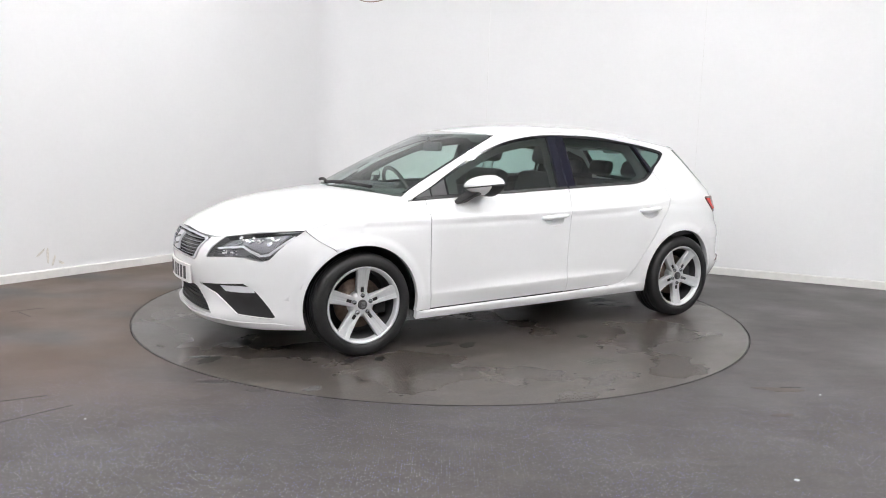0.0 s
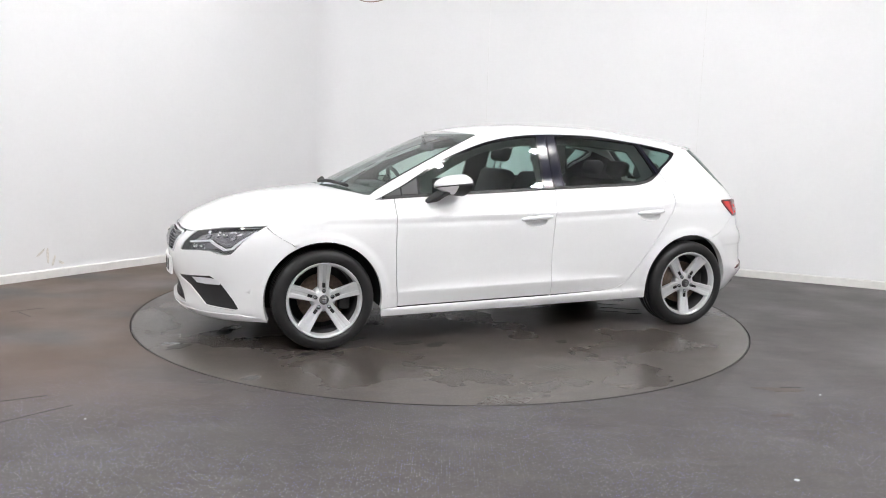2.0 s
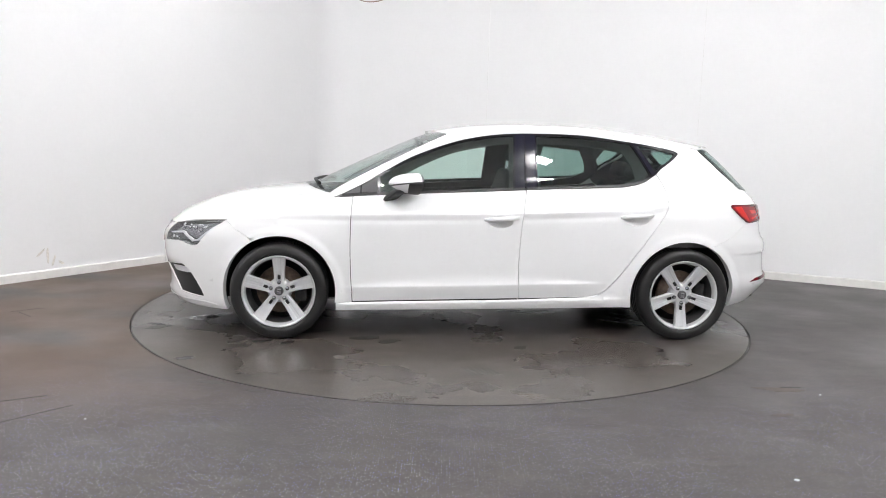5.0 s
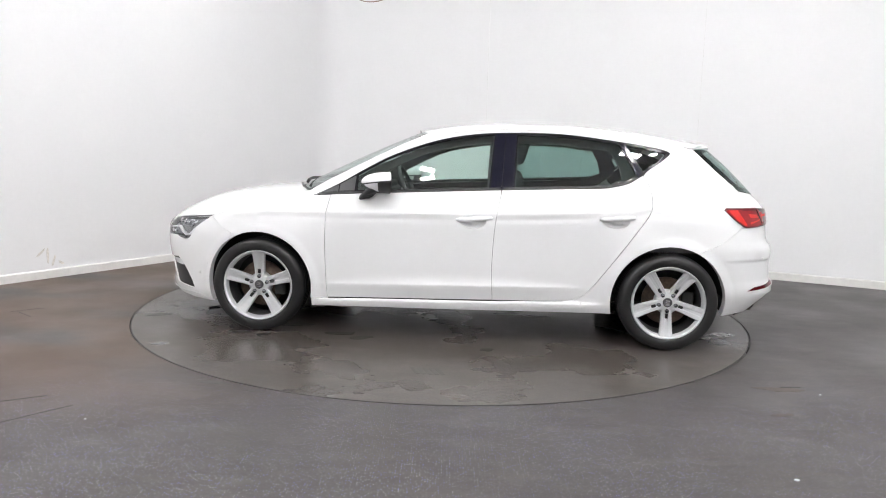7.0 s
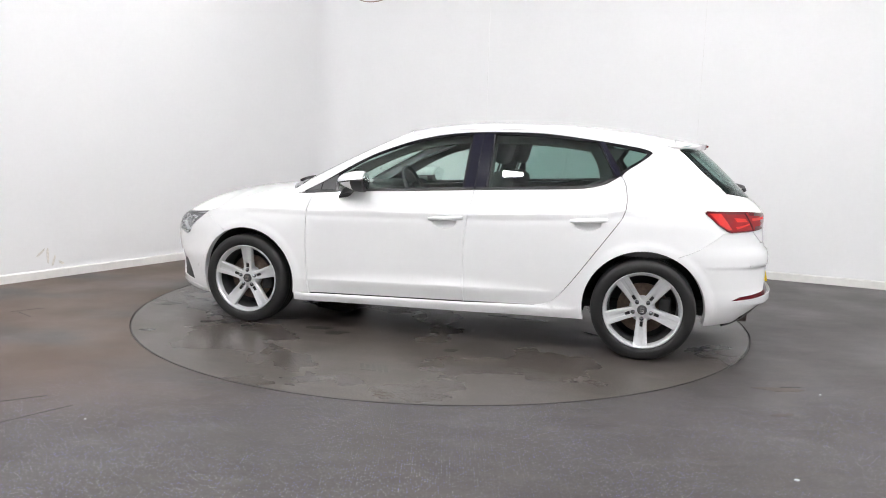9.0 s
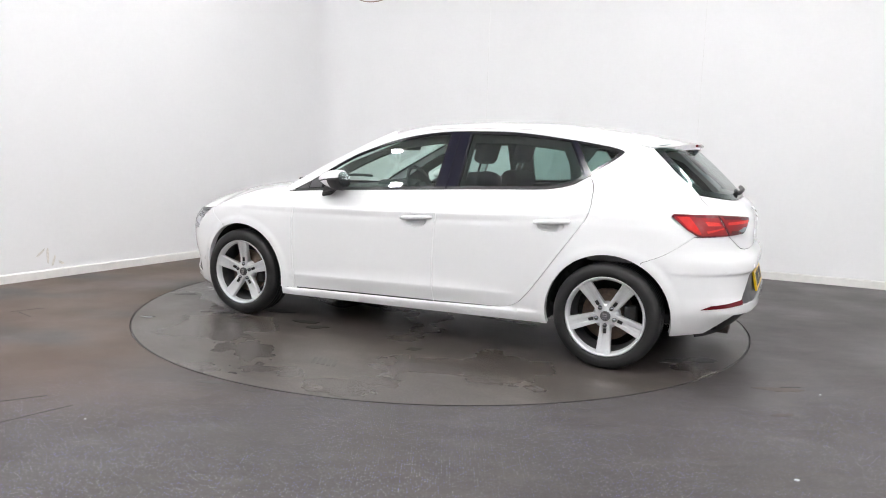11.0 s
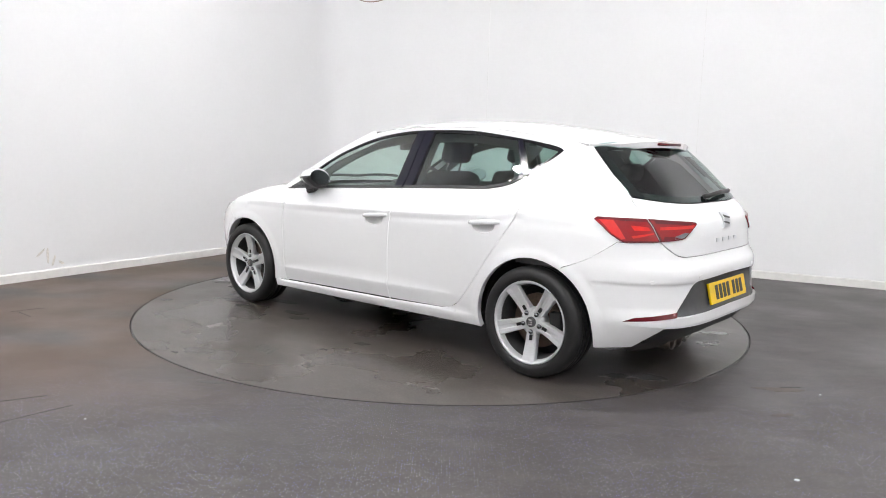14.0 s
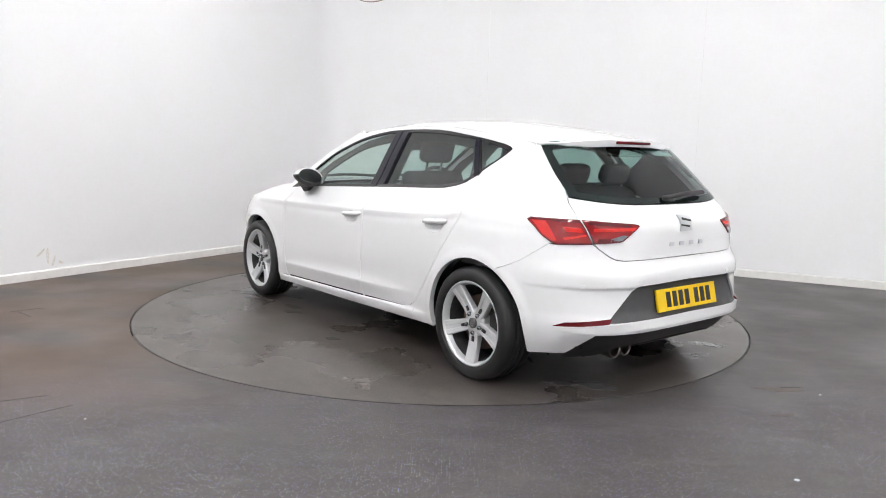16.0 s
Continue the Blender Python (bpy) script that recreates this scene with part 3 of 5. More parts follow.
def blob(bm, x, y, rx, ry, turn, z, thick, seed):
    """A flat uneven patch."""
    n = 40
    top, low = [], []
    for i in range(n):
        a = 2 * math.pi * i / n
        k = 1 + 0.38 * noise.noise(Vector((1.6 * math.cos(a) + seed * 7.1, 1.6 * math.sin(a), seed))) + 0.25 * noise.noise(Vector((5 * math.cos(a), 5 * math.sin(a) + seed * 3.3, seed)))
        c, s = rx * k * math.cos(a), ry * k * math.sin(a)
        px, py = x + c * math.cos(turn) - s * math.sin(turn), y + c * math.sin(turn) + s * math.cos(turn)
        top.append(bm.verts.new((px, py, z + thick)))
        low.append(bm.verts.new((px, py, z)))
    bm.faces.new(top)
    for i in range(n):
        bm.faces.new((low[i], low[(i + 1) % n], top[(i + 1) % n], top[i]))


def build_marks():
    """Stains on the table, seams and litter on the floor, joints and scuffs on the walls."""
    pale = ((1.98, 0.63, 0.07, 0.025, 2.8), (1.72, 0.44, 0.10, 0.07, 0.4), (1.62, 0.36, 0.12, 0.05, 1.0), (-0.72, 0.20, 0.16, 0.03, 0.0), (-0.50, 0.16, 0.10, 0.03, 0.3), (-1.99, 0.51, 0.10, 0.06, 0.2),
            (-1.86, 0.62, 0.08, 0.04, 0.9), (-1.84, -0.77, 0.12, 0.05, 0.4), (-1.95, -0.46, 0.09, 0.06, 1.2), (-1.72, -0.55, 0.16, 0.05, 2.0), (1.59, 1.44, 0.05, 0.03, 0.4), (0.75, -0.3, 0.2, 0.05, 0.2), (-1.354, 0.246, 0.09, 0.013, 2.6), (-1.398, 0.438, 0.12, 0.012, 2.6), (-1.381, 0.60, 0.06, 0.012, 2.7), (-1.231, 0.485, 0.10, 0.014, 2.55), (-1.28, 0.36, 0.07, 0.010, 2.65))
    dark = ((0.58, 0.98, 0.10, 0.035, 0.1), (0.42, 1.06, 0.07, 0.04, 0.4), (1.22, 1.06, 0.06, 0.035, 0.2), (1.05, 1.10, 0.05, 0.03, 1.0), (1.95, 0.72, 0.08, 0.04, 0.6), (-0.4, 1.2, 0.05, 0.03, 0.3), (0.95, 0.80, 0.12, 0.05, 0.2))
    for k, (x, y, rx, ry, turn) in enumerate(pale):
        bm = bmesh.new()
        blob(bm, x, y, rx, ry, turn, 0.0, 0.0012, k + 1.5)
        part("pale_stain", bm, WET, TABLE, "pale wet stain, some reflection in its colour")
    for k, (x, y, rx, ry, turn) in enumerate(dark):
        bm = bmesh.new()
        blob(bm, x, y, rx, ry, turn, 0.0, 0.0014, k + 21.5)
        part("dark_stain", bm, DIRT, TABLE, "dark oily stain")
    for k in range(5):
        bm = bmesh.new()
        box(bm, -0.011, 0.011, -0.06, 0.06, 0.0, 0.0012, 0, pose(-0.16 + 0.035 * k, 1.70, 0, 0, 0, 24))
        part("tread_mark", bm, TREAD, TABLE, "pale tread print")
    bm = bmesh.new()
    n, R = 192, HOLE - 0.008
    prof = [(R - 0.001, -0.03), (R - 0.001, 0.0012), (R - 0.006, 0.0016), (R - 0.006, 0.0)]
    rows = [[bm.verts.new((r * math.cos(2 * math.pi * i / n), r * math.sin(2 * math.pi * i / n), z)) for i in range(n)] for r, z in prof]
    for a, b in zip(rows, rows[1:]):
        for i in range(n):
            bm.faces.new((a[i], a[(i + 1) % n], b[(i + 1) % n], b[i]))
    part("edge_strip", bm, EDGING, TABLE, "thin dark metal edge strip")
    for (x0, y0), (x1, y1) in (((-1.902, -2.605), (-1.70, -2.37)), ((-2.35, -2.52), (-1.883, -2.251)), ((-3.041, -0.572), (-2.88, -0.42)), ((-3.0, -0.56), (-2.83, -0.70)), ((1.837, -1.822), (1.96, -1.81))):
        d = Vector((x1 - x0, y1 - y0, 0))
        bm = bmesh.new()
        box(bm, 0, d.length, -0.003, 0.003, -0.002, 0.0012, 0, pose(x0, y0, 0, 0, 0, math.degrees(math.atan2(d.y, d.x))))
        tagged(part("floor_seam", bm, SEAM), "dark open seam in the vinyl floor", "floor seam", kind="structure")
    for k, (x, y, rx, ry, turn, mat, label) in enumerate(((-1.175, -1.985, 0.075, 0.020, -0.1, DIRT, "dark damp stain beside the turntable"), (1.83, -1.86, 0.115, 0.040, -0.15, BROWN, "worn brown patch on the floor"),
                                                            (-0.92, -2.10, 0.05, 0.014, 0.1, DIRT, "dark damp stain beside the turntable"), (1.66, -2.25, 0.06, 0.02, 0.2, BROWN, "worn brown patch on the floor"))):
        bm = bmesh.new()
        blob(bm, x, y, rx, ry, turn, 0.0, 0.0008, k + 70.5)
        tagged(part("floor_stain", bm, mat), label, "stain", kind="structure")
    for x, y, r in ((1.389, -2.97, 0.0075), (2.002, -1.936, 0.005), (-1.561, -2.539, 0.004)):
        bm = bmesh.new()
        bmesh.ops.create_icosphere(bm, subdivisions=2, radius=1)
        for v in bm.verts:
            k = 1 + 0.4 * noise.noise(v.co * 1.7 + Vector((x, y, 0)))
            v.co = Vector((x + v.co.x * r * k * 1.5, y + v.co.y * r * k, max(v.co.z * r * 0.5 * k + r * 0.3, 0.0)))
        tagged(part("litter", bm, PAPER), "small white scrap lying on the floor", "litter", "scraps on the floor")
    nl, nr = Vector((0.847, -0.532, 0)), Vector((-0.43, -0.903, 0))
    for way, n, s, z0, z1 in ((RIGHT_WAY, nr, 2.105, 0.08, 4.95), (RIGHT_WAY, nr, 4.465, 0.08, 4.95)):
        p = CORNER + way * s + n * 0.001
        bm = bmesh.new()
        box(bm, -0.0025, 0.0025, -0.001, 0.0012, z0, z1, 0, Matrix.Translation(p) @ Matrix.Rotation(math.atan2(way.y, way.x), 4, "Z"))
        tagged(part("wall_joint", bm, JOINT), "faint filled joint between wall boards", "wall joint", kind="structure")
    for k, (s, z, rx, rz) in enumerate(((3.82, 0.20, 0.012, 0.07), (3.77, 0.15, 0.010, 0.05), (3.70, 0.125, 0.03, 0.012), (3.88, 0.23, 0.010, 0.05))):
        bm = bmesh.new()
        blob(bm, 0, 0, rx, rz, 0.3 * k, 0.0, 0.0012, k + 50.5)
        q = Matrix((( LEFT_WAY.x, 0, nl.x, 0), (LEFT_WAY.y, 0, nl.y, 0), (0, 1, 0, 0), (0, 0, 0, 1)))
        bmesh.ops.transform(bm, matrix=Matrix.Translation(CORNER + LEFT_WAY * s + nl * 0.001 + Vector((0, 0, z))) @ q, verts=bm.verts)
        tagged(part("wall_scuff", bm, SCUFF), "faint brown scuff on the white wall", "scuff", kind="structure")
    # slack cable along the wall near the ceiling
    bm = bmesh.new()
    pts = []
    for i in range(15):
        t = i / 14
        p = CORNER + RIGHT_WAY * (0.15 + 0.95 * t) + nr * 0.12
        pts.append((p.x, p.y, 2.955 + 0.20 * (2 * t - 1) ** 2))
    tube(bm, pts, 0.006, 6)
    tagged(part("cable", bm, CABLE), "thin brown cable sagging along the wall", "cable", kind="structure")


build_room()
build_lights()
TABLE = build_turntable()
build_marks()

# ---- the car ----
CAR = thing("car", "white five-door hatchback with black trim, parked on the turntable", "car")
HUB_F, HUB_R, HUB_Z = 1.318, -1.318, 0.306
AF, AR = 0.355, 0.358


def panel(name, outline, skin, mat, label="", parent=None, both=False, **kw):
    bm = bmesh.new()
    panel_mesh(bm, outline, skin, **kw)
    obs = [part(name, bm, mat, parent or CAR, label)]
    if both:
        bm = bmesh.new()
        kw["flip"] = not kw.get("flip", False)
        panel_mesh(bm, outline, mirror(skin), **kw)
        obs.append(part(name, bm, mat, parent or CAR, label))
    return obs


MID_F, MID_R = X0F + 1, X0R - 1


def over_f(pts):
    """The same points on the other side of the nose."""
    return [(2 * MID_F - u, z) for u, z in reversed(pts)]


def over_r(pts):
    return [(2 * MID_R - u, z) for u, z in reversed(pts)]


GAPW = 0.0024


# window line: front tip, along the belt, up the rear corner, back along the roof rail
BELT = bow([(0.977, 0.904), (0.55, 0.934), (-0.256, 0.977), (-0.567, 0.992), (-0.90, 1.006)], 5) + bow([(-0.90, 1.006), (-1.044, 1.034), (-1.143, 1.092), (-1.232, 1.165), (-1.335, 1.232)], 4)[1:]
RAIL = bow([(-1.335, 1.238), (-1.298, 1.253), (-1.162, 1.278), (-0.963, 1.306), (-0.647, 1.340), (-0.298, 1.342), (-0.055, 1.326), (0.191, 1.278), (0.434, 1.192), (0.555, 1.134), (0.700, 1.051), (0.808, 0.986), (0.965, 0.908)], 4)


def belt_z(x):
    for p, q in zip(BELT, BELT[1:]):
        if q[0] <= x <= p[0]:
            t = (x - p[0]) / (q[0] - p[0])
            return p[1] + t * (q[1] - p[1])
    return BELT[0][1] if x > BELT[0][0] else BELT[-1][1]


def belt_run(x0, x1, n=12, drop=0.004):
    return [(x0 + (x1 - x0) * i / n, belt_z(x0 + (x1 - x0) * i / n) - drop) for i in range(n + 1)]


DOOR_FRONT = bow([(0.858, 0.240), (0.868, 0.40), (0.874, 0.577), (0.872, 0.75), (0.866, 0.86), (0.862, 0.908)], 4)
B_SEAM = bow([(-0.219, 0.267), (-0.212, 0.40), (-0.209, 0.533), (-0.222, 0.762), (-0.256, 0.975)], 4)
DOOR_REAR = bow([(-0.660, 0.2845), (-0.725, 0.2945), (-0.778, 0.320), (-0.822, 0.360), (-0.893, 0.448), (-1.019, 0.625), (-1.135, 0.79), (-1.178, 0.86), (-1.193, 0.93), (-1.180, 1.03), (-1.150, 1.088)], 5)
DOOR_BOTTOM = [(0.858, 0.240), (0.4, 0.252), (-0.219, 0.267), (-0.660, 0.2845)]


def handle_hole(cx, cz):
    return [(cx + 0.082 * math.cos(a), cz - 0.004 + 0.040 * math.sin(a)) for a in [i * math.pi / 12 for i in range(24)]]


HANDLES = ((0.025, -0.203, 0.783), (-0.868, -1.088, 0.815))


def build_body():
    g = GAPW
    # doors
    front = panel("front_door", [(0.858 - g, 0.245)] + [(x - g, z) for x, z in DOOR_FRONT[1:]] + belt_run(0.855, -0.250) + [(x + g / 2, z) for x, z in reversed(B_SEAM)][1:] + [(-0.21, 0.272), (0.4, 0.257)],
                  ring, PAINT, "white painted front door with a sharp lower crease", both=True, holes=[handle_hole(-0.082, 0.776)])
    rear = panel("rear_door", [(x - g / 2, max(z, 0.272)) for x, z in B_SEAM] + belt_run(-0.262, -1.141) + [(x + g, z) for x, z in reversed(DOOR_REAR)][1:] + [(-0.225, 0.272)],
                 ring, PAINT, "white painted rear door", both=True, holes=[handle_hole(-0.972, 0.806)])
    # sill
    panel("sill", [(0.962, 0.236)] + [(x, z - g) for x, z in DOOR_BOTTOM] + [(x, z - g) for x, z in DOOR_REAR[1:11]] + [(-0.7805, 0.317), (-0.782, 0.213), (0.0, 0.197), (0.962, 0.185)], ring, PAINT, "white sill below the doors", both=True, thick=0.03)
    # front wing
    seam = [(1.604, 0.748), (1.52, 0.69), (1.448, 0.644)]
    top = [(0.99 + (1.604 - 0.99) * i / 14, bonnet_edge_z(0.99 + (1.604 - 0.99) * i / 14) - 0.001) for i in range(15)]
    archf = [(front_x(x, z), z) for x, z in arc(HUB_F, 0.305, AF, 62, 191, 28)]
    panel("front_wing", [(0.953, 0.238), (0.858 + g, 0.240)] + [(x + g, z) for x, z in DOOR_FRONT[1:]] + [(0.98, 0.90)] + top + [(u - 0.002, z) for u, z in seam[1:]] + archf, ring, PAINT, "white front wing round the wheel arch", both=True, thick=0.03)
    # A pillar, roof rail, rear quarter
    zs = [0.925 + (1.335 - 0.925) * i / 14 for i in range(15)]
    edge = [(screen_edge(z)[0], z) for z in zs]
    rail_top = [(0.215 - (0.215 + 1.2) * i / 20, meet(0.215 - (0.215 + 1.2) * i / 20, roof, 1.2, 1.42)) for i in range(21)]
    panel("roof_rail", [(0.99, 0.905)] + edge + rail_top + [(-1.2, 1.2705)] + [p for p in RAIL if p[0] > -1.2], ring, PAINT, "white pillar and roof rail above the side windows", both=True, thick=0.03)
    rear_top = [(-1.2 - 0.56 * i / 10, meet(-1.2 - 0.56 * i / 10, roof, 1.2, 1.42)) for i in range(11)]
    archr = [p for p in arc(HUB_R, 0.303, AR, 110, -11, 26)]
    hatch_side = [(-1.62, 1.263), (-1.69, 1.13), (-1.754, 1.009), (-1.752, 0.921), (-1.80, 0.84), (-1.828, 0.806), (-1.628, 0.784)]
    low = [(max(x - g, -1.197), z) for x, z in DOOR_REAR]
    panel("rear_quarter", rear_top + [(u + 0.002, z) for u, z in hatch_side] + [(-1.50, 0.69), (-1.385, 0.635)] + [(rear_x(x, z), z) for x, z in arc(HUB_R, 0.303, AR, 119, -14, 30)] + [(-0.782, 0.213), (-0.7805, 0.317)] + low[11:]
          + [p for p in BELT if p[0] < -1.15] + [p for p in RAIL if p[0] < -1.2] + [(-1.2, 1.2705)], ring, PAINT, "white rear quarter panel over the wheel arch", both=True, thick=0.03)
    # bonnet
    us = [2.3 - (2.3 - 1.0) * i / 40 for i in range(41)]
    rim = []
    for u in us:
        p = ring(u, bonnet_edge_z(u))
        rim.append((p[0] - 0.004, max(p[1] - 0.004, 0.0)))
    cowl = [(screen_x(0.945) + 0.035 - 0.41 * y * y, y) for y in (0.66, 0.5, 0.33, 0.16, 0.0)]
    half = rim + cowl
    panel("bonnet", half + [(x, -y) for x, y in reversed(half)][1:-1], bonnet, PAINT, "white bonnet with soft creases")
    # roof and spoiler
    side = []
    for i in range(21):
        x = 0.225 - (0.225 + 1.36) * i / 20
        u = x
        z = meet(max(u, -1.2), roof, 1.2, 1.42)
        side.append((x, (ring(max(u, -1.2), z)[1] + 0.003) if x > -1.2 else 0.553))
    front_edge = [(0.225 + 0.45 * (0.5625 ** 2 - y * y), y) for y in (0.0, 0.15, 0.3, 0.45, 0.54)]
    back_edge = [(-1.455, y) for y in (0.552, 0.4, 0.2, 0.0)]
    half = front_edge + side + back_edge
    panel("roof", half + [(x, -y) for x, y in reversed(half)][1:-1], roof, PAINT, "white roof", thick=0.02)
    half = [(-1.459, y) for y in (0.0, 0.2, 0.4, 0.548)] + [(-1.488, 0.536), (-1.525, 0.505)] + [(-1.67 + 0.42 * y * y, y) for y in (0.45, 0.36, 0.24, 0.12, 0.0)]
    sp = panel("roof_spoiler", half + [(x, -y) for x, y in reversed(half)][1:-1], roof, PAINT, "white spoiler over the rear window", thick=0.035)[0]
    # windscreen
    left = [(screen_edge(z)[1] - 0.012, z) for z in [0.955 + (1.325 - 0.955) * i / 8 for i in range(9)]]
    topz = [(0.4, 1.337), (0.2, 1.345), (0.0, 1.348)]
    half = [(0.0, 0.945), (0.3, 0.945), (0.62, 0.94)] + left + topz
    panel("windscreen", half + [(-y, z) for y, z in reversed(half)][1:-1], screen, GREENGLASS, "green-tinted windscreen", thick=0.0, step=0.03)
    band = [(y + 0.011, z) for y, z in left] + [(0.4, 1.341), (0.0, 1.352), (0.0, 1.318), (0.4, 1.307), (0.50, 1.28)] + [(y - 0.018, z) for y, z in reversed(left[:-1])]
    panel("screen_border", band, screen, GLOSSBLACK, "black border of the windscreen", both=True, thick=0.004, lift=-0.004)
    # cowl
    half = [(screen_x(0.945) + 0.034 - 0.41 * y * y, y) for y in (0.0, 0.2, 0.4, 0.66)] + [(screen_x(0.945) - 0.10 - 0.41 * y * y, y) for y in (0.70, 0.4, 0.2, 0.0)]
    panel("scuttle", half + [(x, -y) for x, y in reversed(half)][1:-1], lambda x, y: (x, y, bonnet(x, y)[2] - 0.022), BLACK, "black plastic scuttle below the windscreen", thick=0.01)
    return front, rear


DOORS_F, DOORS_R = build_body()


def build_side_windows():
    for k, s in enumerate((ring, mirror(ring))):
        fl = bool(k)
        door_f, door_r = DOORS_F[k], DOORS_R[k]
        glass1 = [(0.688, 0.945)] + bow([(0.690, 1.042), (0.555, 1.120), (0.434, 1.178), (0.191, 1.264), (-0.055, 1.312), (-0.192, 1.324)], 4)
        g1 = glass1 + [(-0.170, 0.988)] + [(x, belt_z(x) + 0.014) for x in (0.1, 0.4, 0.6)]
        g2 = bow([(-0.345, 1.328), (-0.647, 1.322), (-0.990, 1.292)], 4) + bow([(-0.990, 1.292), (-1.05, 1.19), (-1.098, 1.096)], 3)[1:] + bow([(-1.098, 1.09), (-1.04, 1.055), (-0.932, 1.028)], 3)[1:] + [(-0.6, 1.006), (-0.335, 0.992)]
        g3 = [(-1.036, 1.286), (-1.16, 1.262), (-1.285, 1.235), (-1.288, 1.226), (-1.21, 1.165), (-1.146, 1.116)]

        def put(name, outline, mat, parent, label, **kw):
            bm = bmesh.new()
            panel_mesh(bm, outline, s, flip=fl, **kw)
            return part(name, bm, mat, parent, label)
        put("window_surround", BELT[1:] + RAIL[:-1], [GLOSSBLACK], CAR, "black surround of the side windows", holes=(g1, g2, g3), thick=0.012, lift=-0.003)
        put("window", g1, GREENGLASS, door_f, "green-tinted front window", thick=0.0, lift=-0.009, step=0.022)
        put("window", g2, DARKGLASS, door_r, "dark privacy glass", thick=0.0, lift=-0.009, step=0.022)
        put("quarter_window", g3, DARKGLASS, CAR, "small dark privacy glass", thick=0.0, lift=-0.009, step=0.022)
        # pillar covers and belt strips
        put("pillar_cover", [(-0.200, 1.330), (-0.262, 1.333), (-0.248, 0.985), (-0.182, 0.985)], PILLAR, door_f, "glossy dark pillar cover", thick=0.006, lift=0.002)
        put("pillar_cover", [(-0.270, 1.333), (-0.337, 1.330), (-0.327, 0.989), (-0.258, 0.985)], PILLAR, door_r, "glossy dark pillar cover", thick=0.006, lift=0.002)
        put("belt_strip", [(x, belt_z(x) + 0.012) for x in (0.90, 0.5, 0.0, -0.245)] + [(x, belt_z(x) - 0.003) for x in (-0.245, 0.0, 0.5, 0.95)], BLACK, door_f, "black rubber strip", thick=0.006, lift=0.004)
        put("belt_strip", [(x, belt_z(x) + 0.012) for x in (-0.262, -0.6, -0.9, -1.03, -1.10)] + [(x, belt_z(x) - 0.003) for x in (-1.12, -1.03, -0.9, -0.6, -0.262)], BLACK, door_r, "black rubber strip", thick=0.006, lift=0.004)
        # Added beads; their ripple breaks the lamps' reflections into dots.
        for k2, ((xa, za), (xb, zb)) in enumerate((((-0.262, 1.325), (-0.250, 0.990)), ((-0.335, 1.322), (-0.325, 0.996)), ((-1.006, 1.288), (-1.112, 1.095)))):
            bm = bmesh.new()
            pts = []
            for i in range(43):
                t = i / 42
                p = Vector(s(xa + (xb - xa) * t, za + (zb - za) * t))
                pts.append(p + Vector((0, (-1 if k else 1) * (0.002 + 0.0012 * math.sin(i * 1.35 + k2)), 0.0006 * math.cos(i * 1.35))))
            tube(bm, pts, 0.004, 8)
            part("glint_bead", bm, PILLAR, CAR if k2 == 2 else door_r if k2 else door_f, "glossy black bead, added and rippled to catch lamp dots")
        h1 = [(0.600, 0.955)] + bow([(0.590, 1.050), (0.40, 1.152), (0.191, 1.236), (-0.055, 1.284), (-0.165, 1.294)], 4) + [(-0.155, 1.0)]
        h2 = bow([(-0.350, 1.298), (-0.647, 1.296), (-0.945, 1.264)], 4) + bow([(-0.945, 1.264), (-1.00, 1.17), (-1.02, 1.085)], 3)[1:] + [(-0.92, 1.045), (-0.6, 1.012), (-0.345, 1.0)]
        rim = [(0.82, 0.93), (0.74, 1.03), (0.57, 1.135), (0.40, 1.205), (0.19, 1.292), (-0.055, 1.345), (-0.298, 1.362), (-0.647, 1.360), (-0.963, 1.328), (-1.035, 1.316), (-1.085, 1.20), (-1.12, 1.07), (-1.0, 0.995), (-0.5, 0.955), (0.0, 0.935), (0.5, 0.915)]
        put("inner_trim", rim, INNER, CAR, "grey inner trim of the pillars", holes=(h1, h2), thick=0.012, lift=-0.055)
        put("mirror_sail", [(0.930, 0.921), (0.818, 0.974), (0.818, 0.932)], GREY, door_f, "grey triangle at the mirror", thick=0.006, lift=0.001)
        put("mirror_sail", [(0.806, 0.978), (0.705, 1.034), (0.707, 0.940), (0.808, 0.934)], GREY, door_f, "grey triangle at the mirror", thick=0.006, lift=0.001)
        put("window_divider", [(-1.005, 1.297), (-1.028, 1.293), (-1.140, 1.098), (-1.112, 1.085)], PILLAR, CAR, "glossy black bar before the quarter window", thick=0.006, lift=0.002)


build_side_windows()


